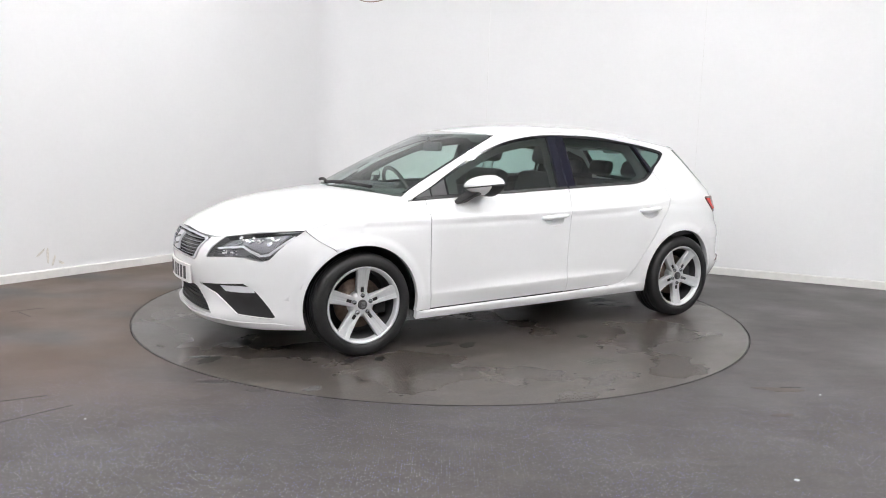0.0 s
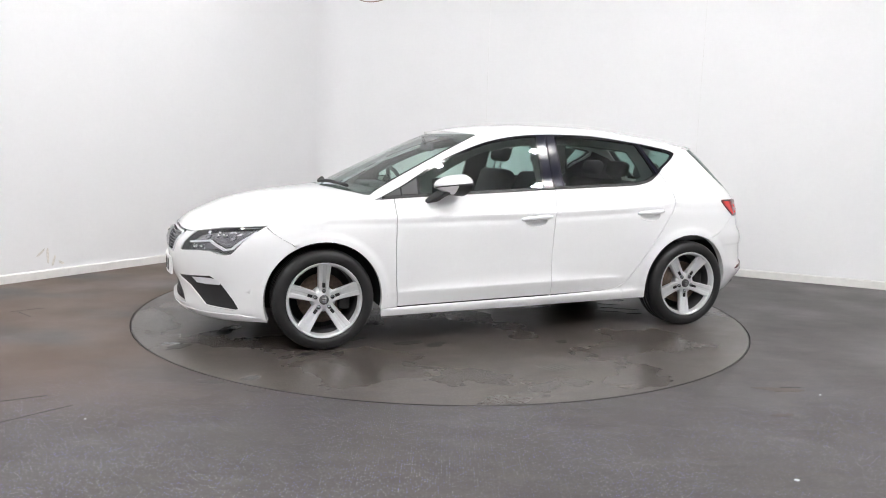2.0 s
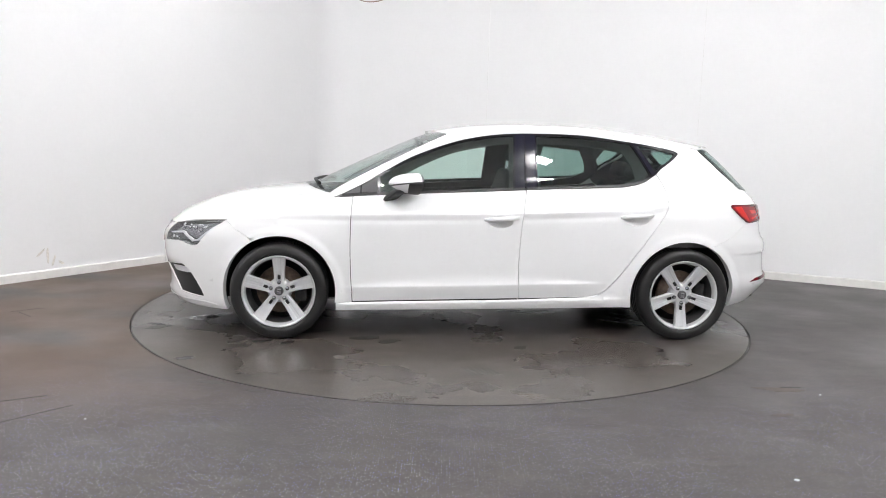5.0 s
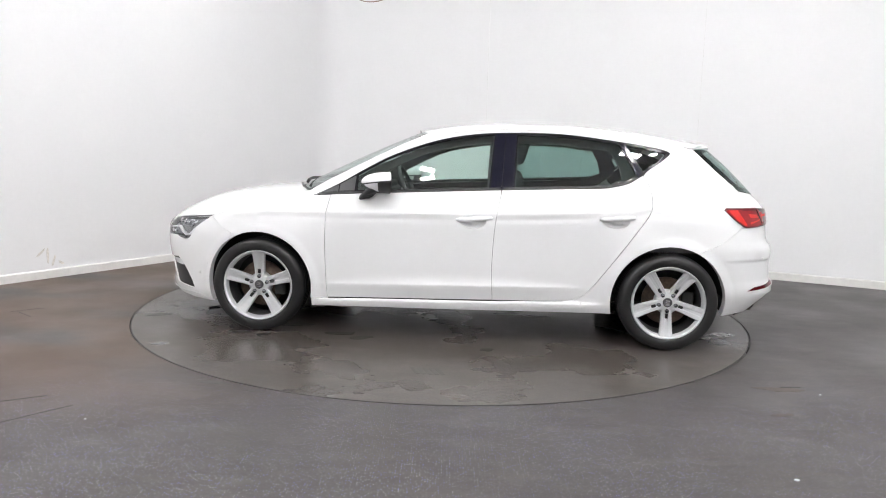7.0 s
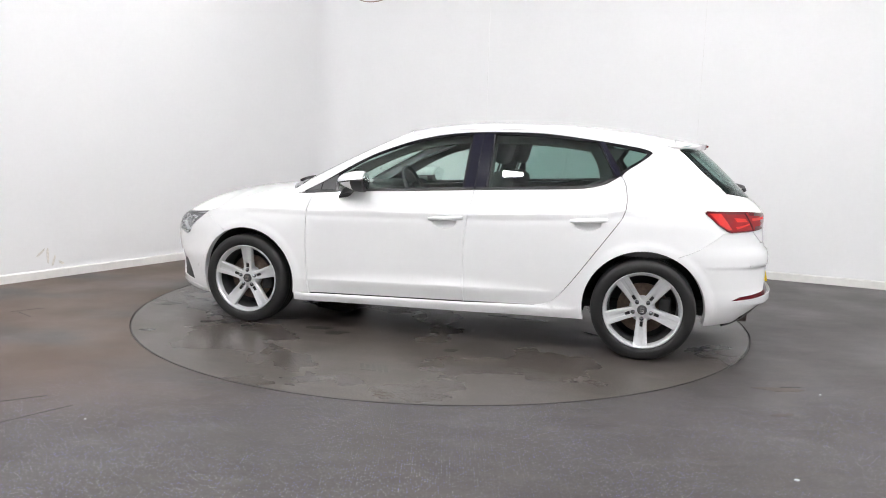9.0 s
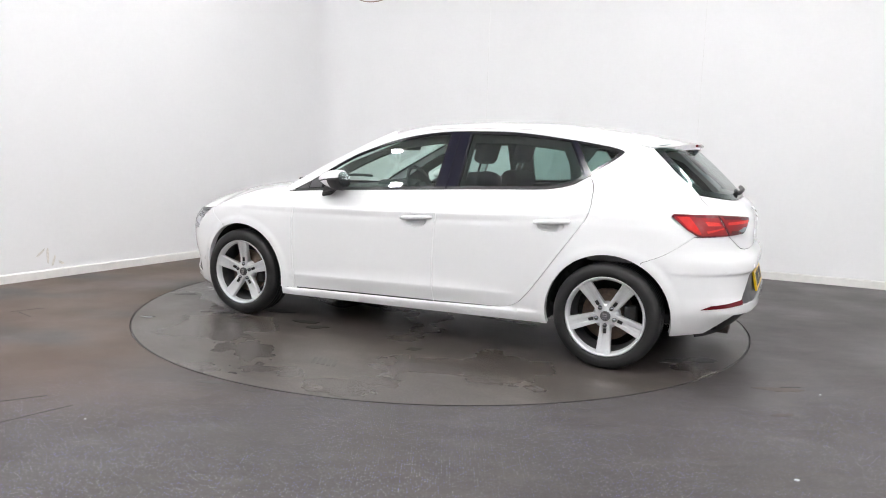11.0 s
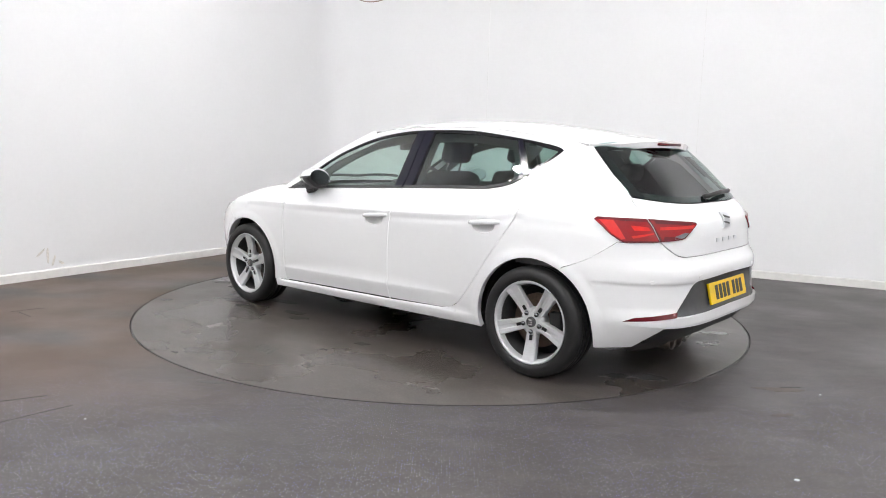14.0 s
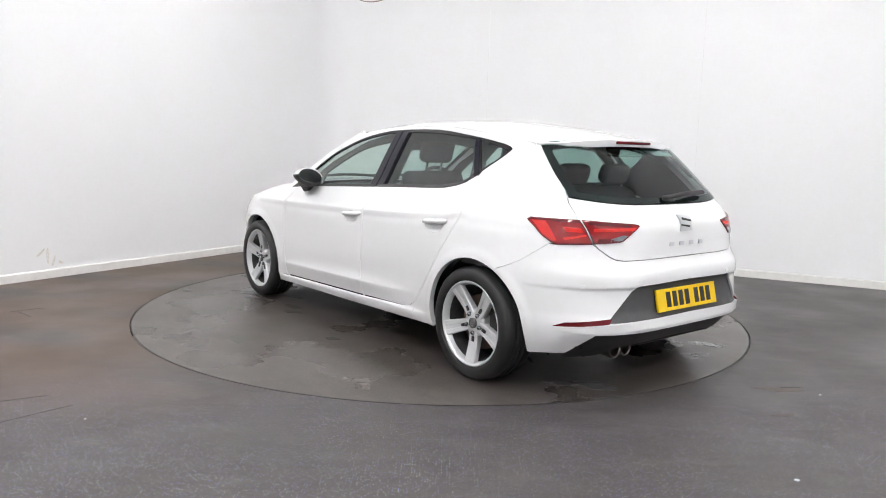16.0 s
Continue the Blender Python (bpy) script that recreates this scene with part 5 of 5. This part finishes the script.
# ---- wheels ----
def build_wheels():
    def wheel(hub_angle):
        bm = bmesh.new()
        lathe(bm, [(0.228, 0.095), (0.231, 0.100), (0.226, 0.103), (0.220, 0.099), (0.213, 0.088), (0.207, 0.066)], 72)
        w = part("wheel", bm, ALLOY, CAR, "five-spoke silver alloy wheel with a black tyre")
        bm = bmesh.new()
        prof = [(0.226, 0.092), (0.236, 0.106), (0.252, 0.110), (0.272, 0.110), (0.288, 0.105), (0.299, 0.095), (0.305, 0.080), (0.307, 0.055), (0.307, 0.040), (0.300, 0.039), (0.300, 0.032), (0.307, 0.031), (0.307, 0.006), (0.300, 0.005), (0.300, -0.005), (0.307, -0.006),
                (0.307, -0.031), (0.300, -0.032), (0.300, -0.039), (0.307, -0.040), (0.305, -0.080), (0.299, -0.095), (0.280, -0.108), (0.25, -0.110), (0.226, -0.092)]
        lathe(bm, prof, 96)
        part("tyre", bm, TYRE, w, "black rubber tyre")
        bm = bmesh.new()
        lathe(bm, [(0.207, 0.066), (0.199, 0.02), (0.198, -0.06), (0.225, -0.098), (0.06, -0.099)], 48)
        part("barrel", bm, ALLOYIN, w, "inside of the rim, shade put in its colour")
        bm = bmesh.new()
        lathe(bm, [(0.02, 0.035), (0.075, 0.035), (0.078, 0.012), (0.150, 0.012), (0.150, -0.012), (0.02, -0.012)], 56)
        part("brake_disc", bm, DISCMETAL, w, "rusty brake disc")
        bm = bmesh.new()
        box(bm, -0.165, -0.095, -0.045, 0.045, -0.07, 0.07, 0.012)
        part("brake_caliper", bm, LINER, w, "grey brake caliper")
        bm = bmesh.new()
        lathe(bm, [(0.0005, 0.070), (0.052, 0.070), (0.074, 0.062), (0.078, 0.040), (0.078, 0.0)], 40)
        part("hub", bm, ALLOY, w)
        bm = bmesh.new()
        lathe(bm, [(0.0005, 0.083), (0.024, 0.082), (0.029, 0.078), (0.029, 0.066)], 32)
        part("hub_cap", bm, GREY, w, "dark centre cap")
        bm = bmesh.new()
        for q in ([(-0.013, 0.016), (0.013, 0.016), (0.013, 0.010), (-0.013, 0.006)], [(-0.013, 0.003), (0.013, 0.003), (0.013, -0.003), (-0.013, -0.003)], [(-0.013, -0.006), (0.013, -0.010), (0.013, -0.016), (-0.013, -0.016)]):
            vs = [bm.verts.new((x, 0.0845, z)) for x, z in q]
            bm.faces.new(vs)
            lo = [bm.verts.new((x, 0.080, z)) for x, z in q]
            for i in range(4):
                bm.faces.new((vs[i], lo[i], lo[(i + 1) % 4], vs[(i + 1) % 4]))
        bmesh.ops.recalc_face_normals(bm, faces=bm.faces)
        part("cap_emblem", bm, CHROME, w)
        spoke = None
        for i in range(5):
            a = radians(hub_angle + 72 * i)
            if spoke is None:
                bm = bmesh.new()
                rows = []
                # radius, half width, face height, groove depth, back height
                for r, hw, f, dg, bk in ((0.045, 0.029, 0.070, 0.004, 0.03), (0.075, 0.032, 0.071, 0.012, 0.03), (0.095, 0.033, 0.072, 0.012, 0.035), (0.112, 0.034, 0.074, 0.004, 0.04), (0.15, 0.037, 0.080, 0.003, 0.05), (0.19, 0.040, 0.088, 0.003, 0.06), (0.217, 0.044, 0.095, 0.003, 0.07)):
                    rows.append([bm.verts.new((s, y, r)) for s, y in ((-hw, bk), (-hw, f - 0.006), (-hw + 0.005, f), (-hw * 0.35, f - 0.001), (-hw * 0.22, f - dg), (hw * 0.22, f - dg), (hw * 0.35, f - 0.001), (hw - 0.005, f), (hw, f - 0.006), (hw, bk))])
                for p, q in zip(rows, rows[1:]):
                    for k in range(9):
                        bm.faces.new((p[k], p[k + 1], q[k + 1], q[k]))
                bmesh.ops.recalc_face_normals(bm, faces=bm.faces)
                spoke = part("spoke", bm, ALLOY, w)
                sp = spoke
                bm = bmesh.new()
                lathe(bm, [(0.0005, 0.080), (0.009, 0.080), (0.0125, 0.076), (0.0125, 0.06)], 12)
                bolt = part("wheel_bolt", bm, DARKCHROME, w)
                # Black block paints the shade of the recessed slot in the spoke.
                bm = bmesh.new()
                box(bm, -0.0085, 0.0085, 0.055, 0.0735, 0.074, 0.102, 0.002)
                slot = part("slot_shade", bm, INK, w)
            else:
                sp = new("spoke", spoke.data)
                sp.parent = w
                bolt2 = new("wheel_bolt", bolt.data)
                bolt2.parent = w
                slot2 = new("slot_shade", slot.data)
                slot2.parent = w
            sp.rotation_euler = (0, a, 0)
            (slot if i == 0 else slot2).rotation_euler = (0, a, 0)
            bo = bolt if i == 0 else bolt2
            b = a
            bo.location = (0.054 * math.sin(b), 0.002, 0.054 * math.cos(b))
        return w
    for x, ang in ((HUB_F, 0.0), (HUB_R, 180.0)):
        w = wheel(ang)
        w.location = (x, 0.758, HUB_Z)
        o = copy_thing(w, pose(x, -0.758, HUB_Z, 0, 0, 180))
    # arches' liners and the underbody
    for x in (HUB_F, HUB_R):
        for s in (1, -1):
            bm = bmesh.new()
            n = 28
            a = [bm.verts.new((x + 0.368 * math.cos(math.pi * i / n * 1.12 - 0.19), s * 0.77, HUB_Z + 0.368 * math.sin(math.pi * i / n * 1.12 - 0.19))) for i in range(n + 1)]
            b = [bm.verts.new((v.co.x, s * 0.50, v.co.z)) for v in a]
            for i in range(n):
                bm.faces.new((a[i], a[i + 1], b[i + 1], b[i])).smooth = True
            bm.faces.new(b)
            part("arch_liner", bm, LINER, CAR, "black wheel arch liner")
    bm = bmesh.new()
    box(bm, -0.93, 0.93, -0.76, 0.76, 0.205, 0.27, 0.02)
    box(bm, 0.90, 2.0, -0.48, 0.48, 0.19, 0.60, 0.03)
    box(bm, -1.92, -0.90, -0.48, 0.48, 0.22, 0.58, 0.03)
    box(bm, -1.90, -1.70, -0.66, 0.66, 0.26, 0.55, 0.02)
    box(bm, 1.70, 1.90, -0.60, 0.60, 0.19, 0.5, 0.02)
    box(bm, 1.90, 2.06, -0.36, 0.36, 0.19, 0.64, 0.02)
    part("underbody", bm, LINER, CAR, "black underbody")


build_wheels()


# ---- door handles, mirrors, wipers, cabin ----
def build_fittings():
    for k in range(2):
        s = 1 if k == 0 else -1
        for door, x0, x1, z in ((DOORS_F[k], 0.025, -0.203, 0.783), (DOORS_R[k], -0.868, -1.088, 0.815)):
            y = side_y((x0 + x1) / 2, z)
            bm = bmesh.new()
            n = 14
            rows = []
            for i in range(n + 1):
                t = i / n
                x = x0 + (x1 - x0) * t
                out = 0.030 * (1 - abs(2 * t - 1) ** 4) + 0.004
                h = 0.016 * (1 - 0.45 * abs(2 * t - 1) ** 3)
                rows.append([bm.verts.new((x, s * (y + d), z + 0.017 * t + e)) for d, e in ((0, -h), (out * 0.8, -h * 0.8), (out, 0), (out * 0.75, h * 0.9), (0, h))])
            for p, q in zip(rows, rows[1:]):
                for j in range(4):
                    bm.faces.new((p[j], p[j + 1], q[j + 1], q[j])).smooth = True
            bm.faces.new(rows[0])
            bm.faces.new(rows[-1][::-1])
            bmesh.ops.recalc_face_normals(bm, faces=bm.faces)
            part("handle", bm, PAINT, door, "white door handle")
            bm = bmesh.new()
            cx, cz = (-0.082, 0.776) if door == DOORS_F[k] else (-0.972, 0.806)

            def bowl(u, v):
                p = ring(u, v)
                r2 = ((u - cx) / 0.082) ** 2 + ((v - cz + 0.004) / 0.040) ** 2
                return (p[0], s * (p[1] - 0.022 * max(1 - r2 * r2, 0)), p[2])
            panel_mesh(bm, handle_hole(cx, cz), bowl, thick=0.0, step=0.008, flip=(k == 0))
            part("handle_recess", bm, PAINT, door, "shallow bowl behind the handle")
        # mirror
        def shell(piece):
            bm = bmesh.new()
            bmesh.ops.create_icosphere(bm, subdivisions=5, radius=1.0)
            for v in bm.verts:
                x, y, z = v.co
                taper = 1 - 0.42 * max(y, 0) ** 2
                front = power(x, 0.85) * 0.185 * taper if x > 0 else x * 0.012
                under = 1 - 0.30 * max(-z, 0) * (1 if x > 0 else 0)
                v.co = Vector((0.452 + front * under - 0.020 * y, s * (0.862 + 0.112 * y), 1.000 + z * (0.070 if z > 0 else 0.066) * taper + 0.010 * y))
            lean = Vector((0.10, -0.09 * s, 1.0))
            cuts = ((Vector((0.5, s * 0.862, 1.006)), lean), (Vector((0.5, s * 0.862, 0.998)), lean), (Vector((0.5, s * 0.862, 0.950)), Vector((0.30, 0, 1.0))),
                    (Vector((0.514, 0, 1.0)), Vector((1, 0, 0.1))), (Vector((0.572, 0, 0.94)), Vector((1, 0, 0.5))), (Vector((0.458, 0, 1.0)), Vector((1, 0.18 * s, 0))))
            for co, no in cuts:
                bmesh.ops.bisect_plane(bm, geom=bm.verts[:] + bm.edges[:] + bm.faces[:], plane_co=co, plane_no=no, dist=1e-6)
            out = []
            for f in bm.faces:
                c = f.calc_center_median()
                a = [(c - co).dot(no) > 0 for co, no in cuts]
                if a[0]:
                    kind = "cap" if a[5] else "back"
                elif a[1]:
                    kind = "back"
                else:
                    kind = "lower" if (a[3] and a[2]) or a[4] else "back"
                if kind != piece:
                    out.append(f)
                f.smooth = True
            bmesh.ops.delete(bm, geom=out, context="FACES")
            bmesh.ops.recalc_face_normals(bm, faces=bm.faces)
            return bm
        mir = part("mirror", shell("cap"), PAINT, CAR, "white door mirror on a black foot")
        part("mirror_skirt", shell("lower"), PAINT, mir, "white lower shell")
        part("mirror_base", shell("back"), BLACK, mir, "black housing")
        bm = bmesh.new()
        top = [bm.verts.new((x, s * y, z)) for x, y, z in ((0.600, 0.80, 0.972), (0.470, 0.80, 0.972), (0.480, 0.90, 0.968), (0.575, 0.90, 0.962))]
        mid = [bm.verts.new((x, s * y, z)) for x, y, z in ((0.665, 0.765, 0.915), (0.560, 0.765, 0.930), (0.555, 0.815, 0.925), (0.640, 0.825, 0.905))]
        low = [bm.verts.new((x, s * y, z)) for x, y, z in ((0.680, 0.755, 0.885), (0.590, 0.755, 0.900), (0.585, 0.800, 0.895), (0.665, 0.802, 0.882))]
        for a, b in ((top, mid), (mid, low)):
            for i in range(4):
                bm.faces.new((a[i], a[(i + 1) % 4], b[(i + 1) % 4], b[i]))
        bm.faces.new(top)
        bm.faces.new(low)
        bmesh.ops.recalc_face_normals(bm, faces=bm.faces)
        bmesh.ops.bevel(bm, geom=list(bm.edges), offset=0.008, segments=2, affect="EDGES")
        part("mirror_foot", bm, BLACK, mir, "black foot")
        bm = bmesh.new()
        lathe(bm, [(0.001, 0.0), (0.9, 0.0), (1.0, 0.03)], 40)
        for v in bm.verts:
            x, y, z = v.co
            v.co = Vector((0.437 + 0.006 * y - 0.015 * x, s * (0.862 + 0.096 * x), 1.008 + 0.050 * z + 0.014 * x))
        part("mirror_glass", bm, CHROME, mir, "mirror glass")
    # windscreen wipers
    for y0, y1, z0 in ((0.45, -0.15, 0.0), (-0.12, -0.52, 0.0)):
        bm = bmesh.new()
        pts = []
        for i in range(7):
            y = y0 + (y1 - y0) * i / 6
            z = 0.962 + 0.012 * math.sin(i / 6 * 3.1)
            p = screen(y, z)
            pts.append((p[0] + 0.022, p[1], p[2] + 0.012))
        tube(bm, pts, 0.011, 8)
        part("wiper", bm, BLACK, CAR, "black windscreen wiper")


def seat(x, y, back=True):
    bm = bmesh.new()
    box(bm, x - 0.22, x + 0.27, y - 0.24, y + 0.24, 0.40, 0.57, 0.05)
    box(bm, -0.07, 0.07, -0.23, 0.23, 0.0, 0.60, 0.05, Matrix.Translation((x - 0.24, y, 0.50)) @ Matrix.Rotation(radians(-18), 4, "Y"))
    s = part("seat", bm, CLOTH, CAR, "black cloth seat")
    bm = bmesh.new()
    box(bm, -0.045, 0.045, -0.125, 0.125, 0.66, 0.86, 0.04, Matrix.Translation((x - 0.24, y, 0.50)) @ Matrix.Rotation(radians(-16), 4, "Y"))
    part("headrest", bm, CLOTH, s, "black headrest")
    for dy in (-0.06, 0.06):
        bm = bmesh.new()
        box(bm, -0.006, 0.006, dy - 0.006, dy + 0.006, 0.56, 0.70, 0.002, Matrix.Translation((x - 0.24, y, 0.50)) @ Matrix.Rotation(radians(-16), 4, "Y"))
        part("headrest_post", bm, CHROME, s)
    return s


def build_cabin():
    for y in (0.36, -0.36):
        seat(0.08, y)
    bm = bmesh.new()
    box(bm, -1.02, -0.55, -0.62, 0.62, 0.38, 0.56, 0.05)
    box(bm, -0.08, 0.07, -0.60, 0.60, 0.0, 0.56, 0.05, Matrix.Translation((-1.02, 0, 0.48)) @ Matrix.Rotation(radians(-20), 4, "Y"))
    s = part("rear_bench", bm, CLOTH, CAR, "black cloth rear bench")
    for y in (0.38, 0.0, -0.38):
        bm = bmesh.new()
        box(bm, -0.045, 0.045, -0.12, 0.12, 0.575, 0.70, 0.04, Matrix.Translation((-1.02, y, 0.50)) @ Matrix.Rotation(radians(-20), 4, "Y"))
        part("headrest", bm, CLOTH, s, "black headrest")
    # dashboard, floor, door linings, parcel shelf, headlining
    bm = bmesh.new()
    box(bm, 0.60, 0.98, -0.66, 0.66, 0.55, 0.93, 0.05)
    box(bm, 0.62, 0.80, -0.60, -0.16, 0.90, 0.965, 0.03)
    part("dashboard", bm, TRIM, CAR, "dark soft-plastic dashboard")
    bm = bmesh.new()
    box(bm, -1.70, 0.95, -0.70, 0.70, 0.28, 0.33, 0.01)
    part("cabin_floor", bm, CARPET, CAR, "black carpet")
    for k in range(2):
        sk = ring if k == 0 else mirror(ring)
        bm = bmesh.new()
        panel_mesh(bm, [(0.90, 0.32), (0.88, 0.87), (0.5, 0.915), (0.0, 0.945), (-0.6, 0.975), (-1.0, 0.99), (-1.12, 1.01), (-1.19, 0.95), (-1.19, 0.66), (-0.95, 0.66), (-0.9, 0.32)], sk, lift=-0.06, thick=0.0, step=0.06, flip=bool(k))
        part("door_lining", bm, TRIM, CAR, "dark door lining")
        bm = bmesh.new()
        panel_mesh(bm, [(-1.16, 1.28), (-1.05, 1.10), (-1.10, 1.02), (-1.19, 0.97), (-1.19, 0.62), (-1.6, 0.62), (-1.70, 0.95), (-1.60, 1.20), (-1.35, 1.26), (-1.33, 1.22), (-1.14, 1.10), (-1.05, 1.28)], sk, lift=-0.05, thick=0.0, step=0.06, flip=bool(k))
        part("boot_lining", bm, TRIM, CAR, "dark boot lining")
    bm = bmesh.new()
    panel_mesh(bm, [(0.18, -0.52), (-1.40, -0.50), (-1.40, 0.50), (0.18, 0.52)], lambda x, y: (x, y, roof(x, y)[2] - 0.05), thick=0.0, step=0.08)
    part("headlining", bm, LININGS, CAR, "grey headlining")
    bm = bmesh.new()
    box(bm, -1.72, -1.20, -0.58, 0.58, 0.90, 0.925, 0.01)
    part("parcel_shelf", bm, CARPET, CAR, "black parcel shelf")
    # steering wheel, on the far side
    bm = bmesh.new()
    m = pose(0.50, -0.36, 0.90, 0, 0, 90) @ pose(0, 0, 0, 24)
    lathe(bm, [(0.185 + 0.015 * math.cos(a), 0.015 * math.sin(a)) for a in [i * math.pi / 5 for i in range(10)]], 40, m, closed=True)
    box(bm, -0.06, 0.06, -0.02, 0.03, -0.05, 0.05, 0.015, m)
    box(bm, -0.18, 0.18, -0.008, 0.008, -0.02, 0.02, 0.006, m)
    box(bm, -0.02, 0.02, -0.008, 0.008, -0.18, 0.0, 0.006, m)
    part("steering_wheel", bm, TRIM, CAR, "black steering wheel")
    bm = bmesh.new()
    box(bm, 0.385, 0.415, -0.12, 0.12, 1.205, 1.27, 0.012)
    tube(bm, [(0.41, 0, 1.25), (0.44, 0, 1.30)], 0.012)
    part("rear_view_mirror", bm, TRIM, CAR, "dark rear-view mirror")


build_fittings()
build_cabin()


def motions():
    """The car rides on the table, which turns at a steady pace."""
    rows_table, rows_car = [], []
    for i in range(33):
        t = i * 0.5
        a = table_angle(t)
        rows_table.append((t, pose(0, 0, 0, 0, 0, a)))
        rows_car.append((t, pose(0, 0, 0, 0, 0, a) @ pose(-0.2005, 0.1568, 0)))
    walk(TABLE, rows_table)
    walk(CAR, rows_car)


motions()
